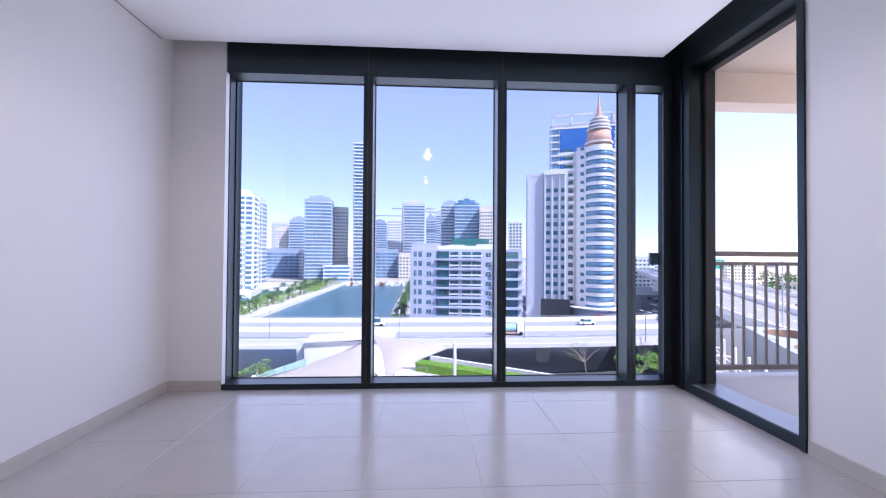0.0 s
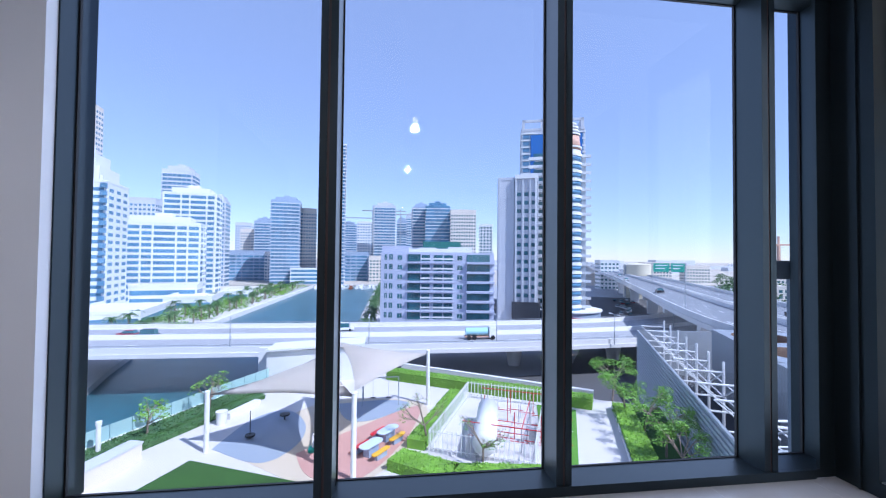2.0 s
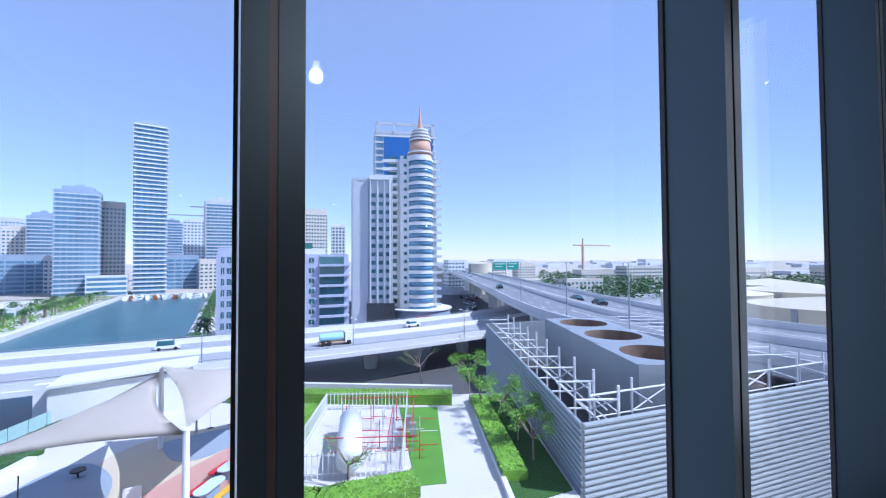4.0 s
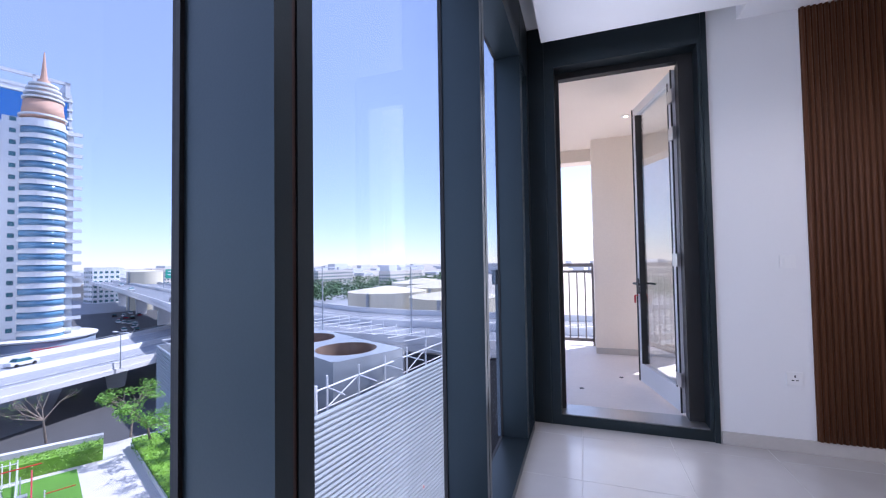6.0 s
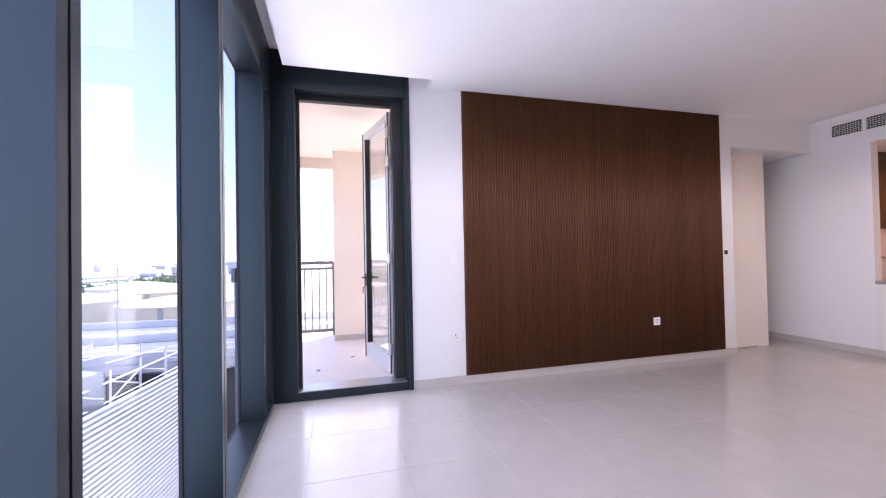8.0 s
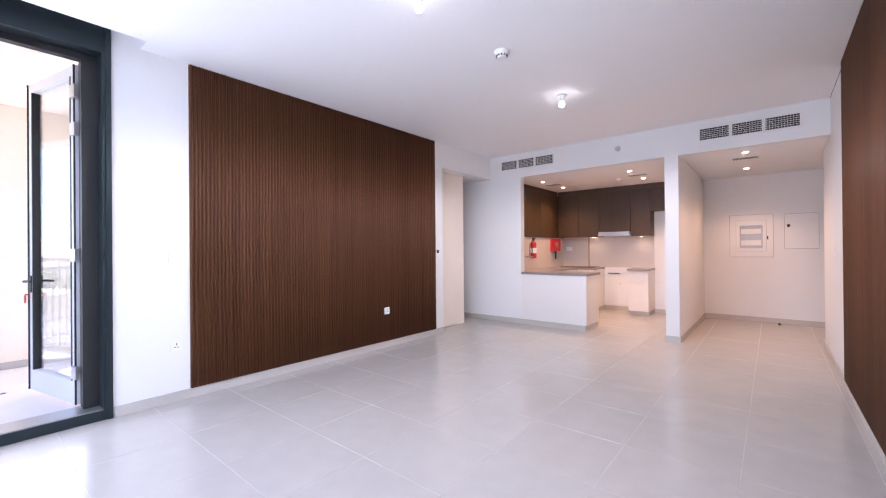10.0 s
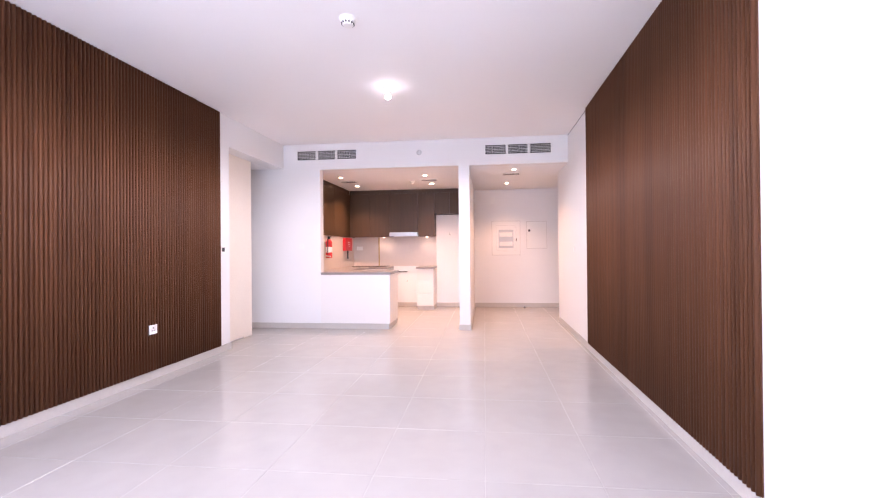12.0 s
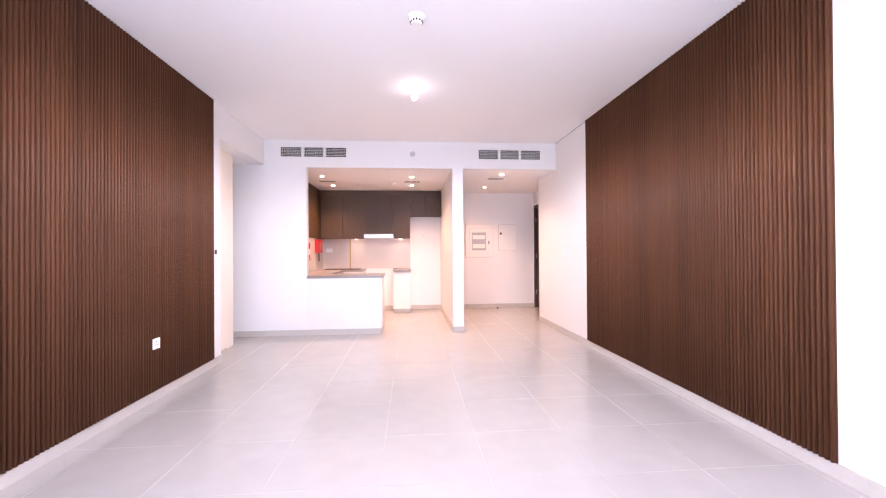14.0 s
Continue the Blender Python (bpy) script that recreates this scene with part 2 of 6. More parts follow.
# ---- window wall ----
JOINT = mat("red_brown_joint", (0.045, 0.022, 0.019), 0.4, spread=0.1)
ZG0, ZG1 = 0.047, 2.775
win = thing("window_1", (0, 0, 0), "floor-to-ceiling anthracite aluminium window with four panes", "window")
win["kind"] = "structure"
YG = 0.185
posts = ((-1.374, -1.366), (-0.178, -0.094), (1.03, 1.113), (2.236, 2.32), (2.585, 2.69))
for a, b in posts:
    mid = (a + b) / 2
    rows = [(a, b, 0.0 if a > -1 else 0.065, 0.302, 0.0, 3.3)] if b < 2.6 else [(a, b, 0.0, 0.02, 0.0, 3.3)]
    if b - a > 0.05 and b < 2.6:
        rows = [(a, mid - 0.006, 0.0, YG + 0.004, 0.0, 3.3), (mid + 0.006, b, 0.0, YG + 0.004, 0.0, 3.3)]
        part("joint_strip", boxes((mid - 0.006, mid + 0.006, 0.004, YG, 0.0, 3.3)), JOINT, win, "thin red-brown joint strip")
    part("mullion", boxes(*rows), FRAME, win)
for (a, b), (c, d) in zip(posts, posts[1:]):
    c = c if c < 2.5 else 2.684
    part("sill", boxes((b, c, 0.021 if c > 2.6 else 0.0, YG + 0.004, 0.0, ZG0)), FRAME, win)
    part("head", boxes((b, c, 0.021 if c > 2.6 else 0.0, YG + 0.004, ZG1, 3.3)), FRAME, win)
    e = 0.007
    part("gasket", boxes((b, b + e, YG - 0.012, YG + 0.004, ZG0, ZG1), (c - e, c, YG - 0.012, YG + 0.004, ZG0, ZG1), (b + e, c - e, YG - 0.012, YG + 0.004, ZG0, ZG0 + 0.004), (b + e, c - e, YG - 0.012, YG + 0.004, ZG1 - 0.005, ZG1)), GASKET, win)
    p = part("pane", boxes((b, c, YG - 0.003, YG + 0.003, ZG0, ZG1)), GLASS, win, "clear pane faintly mirroring the lamps")
    p.visible_shadow = False
part("cover_strip", boxes((2.32, 2.585, 0.0, 0.02, 0.0, ZG0), (2.32, 2.585, 0.0, 0.02, ZG1, 3.3)), FRAME, win)
part("base_plate", boxes((-1.374, 2.55, -0.012, -0.001, 0.0, 0.05)), FRAME, win)

# ---- balcony door ----
Y0, Y1, ZD = -0.205, -1.213, 2.855
dr = thing("door_1", (XR, -0.7, 0), "open anthracite aluminium balcony door with glass leaf", "door")
dr["kind"] = "structure"
dr.location = (0, 0, 0)
part("door_frame", boxes((XR - 0.004, XR + 0.24, Y0, 0.25, 0, 3.3), (XR - 0.004, XR + 0.24, -1.27, Y1, 0, 3.3), (XR - 0.004, XR + 0.24, Y1, Y0, ZD, 3.3), (XR - 0.004, XR + 0.24, Y1, Y0, 0.0, 0.075)), FRAME, dr)
part("trim", boxes((XR - 0.016, XR - 0.004, -1.27, -1.235, 0, 3.2), (XR - 0.016, XR - 0.004, -0.13, -0.12, 0, 3.2)), FRAME, dr)
part("stop", boxes((XR + 0.13, XR + 0.2, Y0 - 0.03, Y0, 0.075, ZD), (XR + 0.13, XR + 0.24, Y1, Y1 + 0.1, 0.082, ZD - 0.05), (XR + 0.13, XR + 0.2, Y1, Y0 - 0.03, ZD - 0.05, ZD)), BLACK, dr, "black rubber-sealed rebate")
part("threshold", boxes((XR + 0.01, XR + 0.24, Y1, Y0, 0.075, 0.081)), STEEL, dr)
leaf = make("leaf_frame", boxes((0, 0.07, -0.03, 0.03, 0.09, 2.80), (0.8, 0.87, -0.03, 0.03, 0.09, 2.80), (0.07, 0.8, -0.03, 0.03, 0.09, 0.27), (0.07, 0.8, -0.03, 0.03, 2.72, 2.80)),
            mat("silver_aluminium", (0.72, 0.71, 0.72), 0.45, 0.0, spread=0.03, grain=150))
leaf.parent, leaf.matrix_basis = dr, pose(XR + 0.27, -1.125, 0, 0, 0, 13)
p = part("leaf_glass", box(0.07, 0.8, -0.006, 0.006, 0.27, 2.72), LEAFGLASS, leaf)
p.visible_shadow = False
part("leaf_seal", boxes((0.07, 0.085, -0.034, 0.034, 0.27, 2.72), (0.785, 0.8, -0.034, 0.034, 0.27, 2.72), (0.0, 0.012, 0.03, 0.04, 0.09, 2.80), (0.86, 0.872, 0.028, 0.04, 0.09, 2.80)), BLACK, leaf)
bm = bmesh.new()
cyl(bm, (0.835, 0.03, 1.05), (0.835, 0.075, 1.05), 0.011)
cyl(bm, (0.845, 0.075, 1.05), (0.71, 0.075, 1.05), 0.010)
cyl(bm, (0.835, -0.03, 1.05), (0.835, -0.075, 1.05), 0.011)
cyl(bm, (0.845, -0.075, 1.05), (0.71, -0.075, 1.05), 0.010)
bx(bm, 0.815, 0.855, 0.03, 0.038, 0.95, 1.1)
bx(bm, 0.815, 0.855, -0.038, -0.03, 0.95, 1.1)
part("handle", bm, BLACK, leaf, "black lever handle")
part("key", boxes((0.83, 0.84, 0.038, 0.07, 0.93, 0.94), (0.82, 0.85, 0.066, 0.072, 0.86, 0.93)), RED, leaf, "key with a red tag")
for z in (0.35, 1.28, 2.28, 2.58):
    part("hinge", boxes((-0.05, 0.03, 0.032, 0.056, z - 0.05, z + 0.05)), STEEL, leaf, "silver door hinge")

# ---- balcony ----
setting("balcony_floor", boxes((XR + 0.24, 6.0, -6.0, 0.3, -0.3, 0.02)), BALFLOOR, "pale tiled balcony floor", "floor")
setting("balcony_ceiling", boxes((XR + 0.2, 6.0, -6.0, 0.05, 2.95, 3.1), (XR + 0.2, 6.0, 0.05, 0.3, 2.66, 3.3), (5.7, 6.0, -6.0, 0.05, 2.77, 3.1)), CREAM, "cream balcony ceiling with a dropped edge beam", "ceiling")
setting("balcony_column", boxes((5.21, 5.75, -1.7, -0.53, 0.02, 2.95)), CREAM, "cream rendered balcony column", "column")
setting("balcony_wall", boxes((XR + 0.22, XR + 0.3, -6.0, -1.3, 0.02, 3.0), (XR + 0.22, 6.0, -6.2, -6.0, 0.0, 3.1)), CREAM, "cream rendered outer wall of the balcony", "wall")
setting("balcony_skirting", boxes((5.198, 5.21, -1.7, -0.53, 0.02, 0.1)), SKIRT, "greige skirting at the column foot", "skirting")
rl = thing("railing", (2.95, 0.2, 0.02), "bronze-grey metal balcony railing with upright bars", "railing")


def rail_run(a, b):
    a, b = Vector(a), Vector(b)
    d = b - a
    n = max(2, round(d.length / 0.115))
    side = Vector((-d.y, d.x, 0)).normalized()
    for z, h, w in ((0.06, 0.045, 0.02), (1.08, 0.035, 0.02), (1.17, 0.05, 0.03)):
        bm = bmesh.new()
        q = [a + side * w, b + side * w, b - side * w, a - side * w]
        lo = [bm.verts.new((*v.xy, z)) for v in q]
        hi = [bm.verts.new((*v.xy, z + h)) for v in q]
        bm.faces.new(lo[::-1]), bm.faces.new(hi)
        for i in range(4):
            bm.faces.new((lo[i], lo[(i + 1) % 4], hi[(i + 1) % 4], hi[i]))
        part("rail", bm, RAIL, rl).matrix_basis = Matrix.Translation((-2.95, -0.2, 0))
    for i in range(n + 1):
        p = a + d * i / n
        r = 0.02 if i in (0, n) else 0.009
        ob = part("bar" if 0 < i < n else "post", box(-r, r, -r, r, 0.0 if i in (0, n) else 0.1, 1.2 if i in (0, n) else 1.09), RAIL, rl)
        ob.location = (p.x - 2.95, p.y - 0.2, 0)


rail_run((2.95, 0.2, 0), (5.72, 0.2, 0))
rail_run((5.72, 0.16, 0), (5.72, -0.52, 0))

RAILEND = mat("blue_grey_railing_end", (0.24, 0.29, 0.33), 0.5, spread=0.05)
part("end_board", box(-0.32, 0.0, 0.09, 0.12, 1.08, 1.2), RAILEND, rl)
part("end_post", box(-0.21, -0.13, 0.09, 0.12, -0.2, 1.08), RAILEND, rl)

# ---- fluted wood panels ----
def fluted(name, face, sign, ya, yb):
    """A wall panel of upright half-round slats: face is the wall's x, sign the way into the room."""
    pan = thing(name, (face, (ya + yb) / 2, SH), "dark brown fluted timber wall panel above the skirting", "wall panel", "fluted panels")
    h, n = ZC - SH - 0.003, round((ya - yb) / 0.0325)
    w = (ya - yb) / n
    part("backing", box(min(0, sign * 0.008), max(0, sign * 0.008), (yb - ya) / 2, (ya - yb) / 2, 0.001, h), WOOD, pan)
    bm = bmesh.new()
    prof = [(0.0, -0.5), (0.009, -0.45), (0.0155, -0.28), (0.018, 0.0), (0.0155, 0.28), (0.009, 0.45), (0.0, 0.5)]
    lo = [bm.verts.new((sign * (0.008 + x), t * (w - 0.011), 0.001)) for x, t in prof]
    hi = [bm.verts.new((v.co.x, v.co.y, h)) for v in lo]
    for i in range(len(prof) - 1):
        bm.faces.new((lo[i], lo[i + 1], hi[i + 1], hi[i])).smooth = True
    bm.faces.new(lo), bm.faces.new(hi)
    bmesh.ops.recalc_face_normals(bm, faces=bm.faces)
    me = bpy.data.meshes.new("slat")
    bm.to_mesh(me)
    bm.free()
    me.materials.append(WOOD)
    for i in range(n):
        ob = new("slat", me)
        ob.parent = pan
        ob.location = (0, (yb - ya) / 2 + (i + 0.5) * w, 0)


# ---- kitchen and entrance blocks ----
def light_spot(x, y, z):
    d = thing("downlight", (x, y, z), "small lit recessed ceiling downlight", "downlight", "ceiling downlights")
    bm = bmesh.new()
    cyl(bm, (0, 0, -0.006), (0, 0, 0.0), 0.045, seg=24)
    part("trim_ring", bm, WHITE, d)
    part("lamp", rod((0, 0, -0.009), (0, 0, -0.006), 0.03, seg=20), SPOT, d)
    return d


for x, y in ((1.99, -7.47), (1.985, -8.4), (0.465, -7.46), (0.46, -8.34), (-1.05, -7.15), (-1.01, -8.5), (3.3, -6.1)):
    light_spot(x, y, ZS if x < 3 else ZS + 0.03)
    s = new("downlight_beam", bpy.data.lights.new("downlight_beam", "SPOT"))
    s.data.energy, s.data.color, s.data.spot_size, s.data.spot_blend, s.data.shadow_soft_size = 15, (1.0, 0.57, 0.32), radians(120), 0.8, 0.03
    s.location = (x, y, ZS - 0.02)

# ---- outdoor materials ----
ASPHALT = mat("asphalt", (0.09, 0.09, 0.095), 0.85, spread=0.15, grain=3, large=0.05, coord="World")
ROADPALE = mat("sun_bleached_road", (0.34, 0.35, 0.37), 0.8, spread=0.08, grain=1.2, large=0.04, coord="World")
HWROAD = mat("grey_highway_asphalt", (0.21, 0.225, 0.25), 0.8, spread=0.08, grain=1.2, large=0.04, coord="World")
CONCRETE = mat("pale_concrete", (0.68, 0.67, 0.66), 0.8, spread=0.06, grain=2, large=0.15, coord="World")
PAINT = mat("road_paint", (0.8, 0.8, 0.8), 0.6, spread=0.05, coord="World")
SAND = mat("pale_sand", (0.46, 0.42, 0.36), 0.9, spread=0.12, grain=0.5, large=0.01, coord="World")
PAVE = mat("light_paving", (0.60, 0.57, 0.55), 0.8, spread=0.05, grain=4, large=0.3, coord="World")
WATER = mat("canal_water", (0.04, 0.125, 0.16), 0.3, spread=0.45, grain=0.7, bump=1.0, large=0.06, stretch=(1, 2.6, 1), coord="World", spec=0.4)
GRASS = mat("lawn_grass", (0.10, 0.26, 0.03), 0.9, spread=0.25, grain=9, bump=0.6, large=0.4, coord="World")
# darker copy of the lawn green, holding the shade on the left lawn
SHADEGRASS = mat("lawn_grass_with_shade", (0.035, 0.10, 0.015), 0.9, spread=0.25, grain=9, bump=0.6, large=0.4, coord="World")
LEAF = mat("bright_leaf", (0.18, 0.38, 0.05), 0.55, spread=0.35, grain=3, large=0.7, coord="World")
HEDGE = mat("hedge_leaf", (0.16, 0.33, 0.03), 0.6, spread=0.4, grain=5, large=0.6, coord="World")
DARKLEAF = mat("palm_leaf", (0.05, 0.12, 0.035), 0.6, spread=0.35, grain=2, large=0.3, coord="World")
BARK = mat("grey_bark", (0.24, 0.19, 0.15), 0.9, spread=0.2, grain=12, coord="World")
SAIL = mat("cream_shade_cloth", (0.74, 0.69, 0.62), 0.8, spread=0.03, grain=14, coord="World")
POLE = mat("white_painted_pole", (0.75, 0.75, 0.75), 0.45, spread=0.03)
BLUEPAD = mat("blue_rubber_surface", (0.28, 0.33, 0.40), 0.9, spread=0.08, grain=12, coord="World")
PINKPAD = mat("pink_rubber_surface", (0.50, 0.28, 0.24), 0.9, spread=0.08, grain=12, coord="World")
SANDPAD = mat("sand_rubber_surface", (0.55, 0.47, 0.36), 0.9, spread=0.08, grain=12, coord="World")
LOUVRE = mat("galvanised_louvre", (0.40, 0.43, 0.45), 0.5, 0.35, spread=0.06, grain=1.5, coord="World")
GALV = mat("galvanised_steel", (0.36, 0.39, 0.42), 0.5, 0.4, spread=0.1, grain=4, coord="World")
RUST = mat("rusty_fan_throat", (0.22, 0.15, 0.11), 0.8, spread=0.4, grain=1.5, coord="World")
# near-black puts the plant pit's deep shade into the colour
PITSHADE = mat("plant_deck_in_shade", (0.05, 0.05, 0.055), 0.9, spread=0.2, coord="World")
FGLASS = mat("blue_facade_glass", (0.10, 0.23, 0.36), 0.12, spread=0.35, grain=0.16, large=0.05, coord="World", spec=0.8)
BGLASS = mat("deep_blue_glass", (0.03, 0.14, 0.42), 0.15, spread=0.1, grain=0.1, large=0.04, coord="World", spec=0.6)
TGLASS = mat("teal_window_glass", (0.045, 0.14, 0.17), 0.12, spread=0.4, grain=0.4, large=0.2, coord="World", spec=0.8)
# slate blue made paler so the far towers' colour carries distance haze
NAVY = mat("haze_paled_slate", (0.33, 0.41, 0.53), 0.5, spread=0.1, grain=0.5, large=0.05, coord="World")
DARKCLAD = mat("charcoal_cladding", (0.045, 0.05, 0.06), 0.4, spread=0.1, grain=0.5, large=0.05, coord="World")
FWHITE = mat("white_facade", (0.70, 0.71, 0.72), 0.75, spread=0.04, grain=0.8, large=0.06, coord="World")
FGREY = mat("lavender_grey_facade", (0.45, 0.48, 0.60), 0.75, spread=0.04, grain=0.8, large=0.08, coord="World")
FSILVER = mat("silver_grey_facade", (0.54, 0.56, 0.60), 0.6, spread=0.04, grain=0.6, large=0.06, coord="World")
FCREAM = mat("cream_facade", (0.66, 0.60, 0.53), 0.8, spread=0.05, grain=0.8, large=0.08, coord="World")
FTAN = mat("terracotta_drum", (0.55, 0.34, 0.25), 0.7, spread=0.06, grain=1, coord="World")
TANKP = mat("cream_tank_paint", (0.66, 0.60, 0.46), 0.6, spread=0.05, grain=0.5, large=0.1, coord="World")
GREENP = mat("green_sign_paint", (0.02, 0.36, 0.26), 0.5, spread=0.05, coord="World")
GREENROOF = mat("green_metal_cladding", (0.03, 0.16, 0.14), 0.5, spread=0.1, coord="World")
CAR_RED = mat("red_car_paint", (0.30, 0.01, 0.02), 0.25, spread=0.04)
CAR_DARK = mat("dark_car_paint", (0.03, 0.02, 0.025), 0.25, spread=0.04)
CAR_WHITE = mat("white_car_paint", (0.78, 0.78, 0.78), 0.25, spread=0.02)
CAR_BLUE = mat("pale_blue_truck_paint", (0.35, 0.62, 0.72), 0.35, spread=0.05)
YELLOW = mat("yellow_paint", (0.75, 0.42, 0.03), 0.5, spread=0.05)
BROWNBOAT = mat("varnished_hull", (0.26, 0.10, 0.05), 0.5, spread=0.15)
CLEARRAIL = mat("green_glass_rail", (0.35, 0.52, 0.52), 0.1, spread=0.04, coord="World")

BASE, ZP = -25.0, -12.0


def poly(name, pts, z0, z1, material):
    bm = bmesh.new()
    lo, hi = [bm.verts.new((x, y, z0)) for x, y in pts], [bm.verts.new((x, y, z1)) for x, y in pts]
    bm.faces.new(lo[::-1]), bm.faces.new(hi)
    for i in range(len(pts)):
        j = (i + 1) % len(pts)
        bm.faces.new((lo[i], lo[j], hi[j], hi[i]))
    return make(name, bm, material)


def ribbon(line, offsets):
    """A band along a polyline; offsets are pairs (sideways, z) of a closed cross-section."""
    bm = bmesh.new()
    rings = []
    for i, p in enumerate(line):
        a, b = Vector(line[max(i - 1, 0)]), Vector(line[min(i + 1, len(line) - 1)])
        d = (b - a).normalized()
        s = Vector((d.y, -d.x))
        rings.append([bm.verts.new((p[0] + s.x * o, p[1] + s.y * o, z)) for o, z in offsets])
    for r, q in zip(rings, rings[1:]):
        for i in range(len(offsets)):
            j = (i + 1) % len(offsets)
            bm.faces.new((r[i], r[j], q[j], q[i]))
    bm.faces.new(rings[0]), bm.faces.new(rings[-1][::-1])
    return bm


def smooth_line(pts, n=8):
    out = []
    for i in range(len(pts) - 1):
        p = [Vector(pts[max(0, min(len(pts) - 1, i + k))]) for k in (-1, 0, 1, 2)]
        for s in range(n):
            t = s / n
            out.append(0.5 * (2 * p[1] + (p[2] - p[0]) * t + (2 * p[0] - 5 * p[1] + 4 * p[2] - p[3]) * t ** 2 + (3 * p[1] - p[0] - 3 * p[2] + p[3]) * t ** 3))
    return [tuple(v) for v in out] + [tuple(pts[-1])]


# ---- ground, water, land ----
setting("ground", boxes((-4500, 4500, -200, 4500, BASE - 1.4, BASE - 0.6)), SAND, "flat pale ground reaching the hazy horizon", "ground")
setting("water", boxes((-160, -4, 8, 372, BASE - 0.59, BASE - 0.4)), WATER, "rippled blue-green canal water", "water")
tagged(poly("land_west", [(-55, 78), (-61, 95), (-66, 112), (-73, 357), (-400, 357), (-400, 78)], BASE - 0.6, BASE + 0.9, PAVE), "pale paved promenade land beside the canal", "land", kind="structure")
tagged(poly("land_east", [(-9, 50), (90, 50), (400, 160), (400, 372), (-11, 372)], BASE - 0.6, BASE + 0.6, ROADPALE), "pale paved city land with streets", "land", kind="structure")
setting("land_north", boxes((-400, 400, 372, 900, BASE - 0.6, BASE + 0.9)), SAND, "far bank of the marina under the towers", "land")
setting("quay_wall", boxes((-67.5, -65.5, 112, 356, BASE - 0.5, BASE + 1.5)), CONCRETE, "low concrete quay edge along the canal", "quay")
setting("promenade", boxes((-12.5, -4, 108, 360, BASE + 0.6, BASE + 0.75)), PAVE, "pale paved promenade along the canal", "pavement")
setting("road_street", boxes((48, 100, 108, 240, BASE + 0.6, BASE + 0.68)), ASPHALT, "dark street in front of the towers", "road")
tagged(poly("road_underpass", [(0, 52), (60, 52), (110, 120), (170, 240), (130, 260), (75, 140), (40, 84), (0, 78)], BASE + 0.68, BASE + 0.74, ASPHALT), "dark road running beneath the flyover", "road", kind="structure")

# ---- flyover ----
FLY = smooth_line([(-240, 100), (-120, 93), (-60, 92), (0, 91.5), (40, 92.5), (75, 98), (110, 114), (150, 150), (185, 205)])
fly = thing("flyover_bridge", (0, 0, 0), "pale concrete flyover bridge over the canal", "bridge")
fly["kind"] = "structure"
part("deck", ribbon(FLY, [(-14, -17.0), (14, -17.0), (14, -17.8), (5, -19.2), (-5, -19.2), (-14, -17.8)]), CONCRETE, fly)
part("carriageway", ribbon(FLY, [(-12.6, -16.99), (12.6, -16.99), (12.6, -16.95), (-12.6, -16.95)]), ROADPALE, fly, "sun-bleached two-way carriageway")
for o in (-13.6, 13.6):
    part("parapet", ribbon(FLY, [(o - 0.25, -17.4), (o + 0.25, -17.4), (o + 0.2, -15.9), (o - 0.2, -15.9)]), CONCRETE, fly)
    part("handrail", ribbon(FLY, [(o - 0.06, -15.6), (o + 0.06, -15.6), (o + 0.06, -15.5), (o - 0.06, -15.5)]), GALV, fly)
part("median", ribbon(FLY, [(-0.6, -16.95), (0.6, -16.95), (0.3, -16.0), (-0.3, -16.0)]), CONCRETE, fly)
for o in (-6.4, 6.4):
    bm = bmesh.new()
    for i in range(4, len(FLY) - 6, 1):
        a, b = Vector(FLY[i]), Vector(FLY[i + 1])
        d = (b - a).normalized()
        s = Vector((d.y, -d.x))
        p, q = a + s * o, a + d * 2.4 + s * o
        vs = [bm.verts.new((*(p + s * 0.1), -16.93)), bm.verts.new((*(q + s * 0.1), -16.93)), bm.verts.new((*(q - s * 0.1), -16.93)), bm.verts.new((*(p - s * 0.1), -16.93))]
        bm.faces.new(vs)
    part("lane_dashes", bm, PAINT, fly)
for x, y in ((-92, 92.5), (-17, 91.5), (30, 92), (57, 94.5), (92, 106), (130, 132)):
    bm = bmesh.new()
    cyl(bm, (x, y, BASE - 0.5), (x, y, -19.2), 1.3, 2.2, 20)
    part("pier", bm, CONCRETE, fly)


# ---- elevated highway ----
HWL = [(46, -40), (46, -5), (46.6, 18), (47.6, 40), (55.5, 66), (88, 132), (127, 213), (203, 374), (457, 900)]
HW = smooth_line(HWL, 6)
hw = thing("elevated_highway", (0, 0, 0), "wide grey elevated highway with concrete barriers", "highway")
hw["kind"] = "structure"
part("deck", ribbon(HW, [(0, -9.3), (26, -9.3), (26, -10.2), (19, -12), (7, -12), (0, -10.2)]), CONCRETE, hw)
part("carriageway", ribbon(HW, [(0.8, -9.29), (25.2, -9.29), (25.2, -9.24), (0.8, -9.24)]), HWROAD, hw, "wide grey lanes with white dashes")
for o in (0.3, 12.4, 13.8, 25.7):
    part("barrier", ribbon(HW, [(o - 0.25, -9.24), (o + 0.25, -9.24), (o + 0.12, -8.2), (o - 0.12, -8.2)]), CONCRETE, hw)
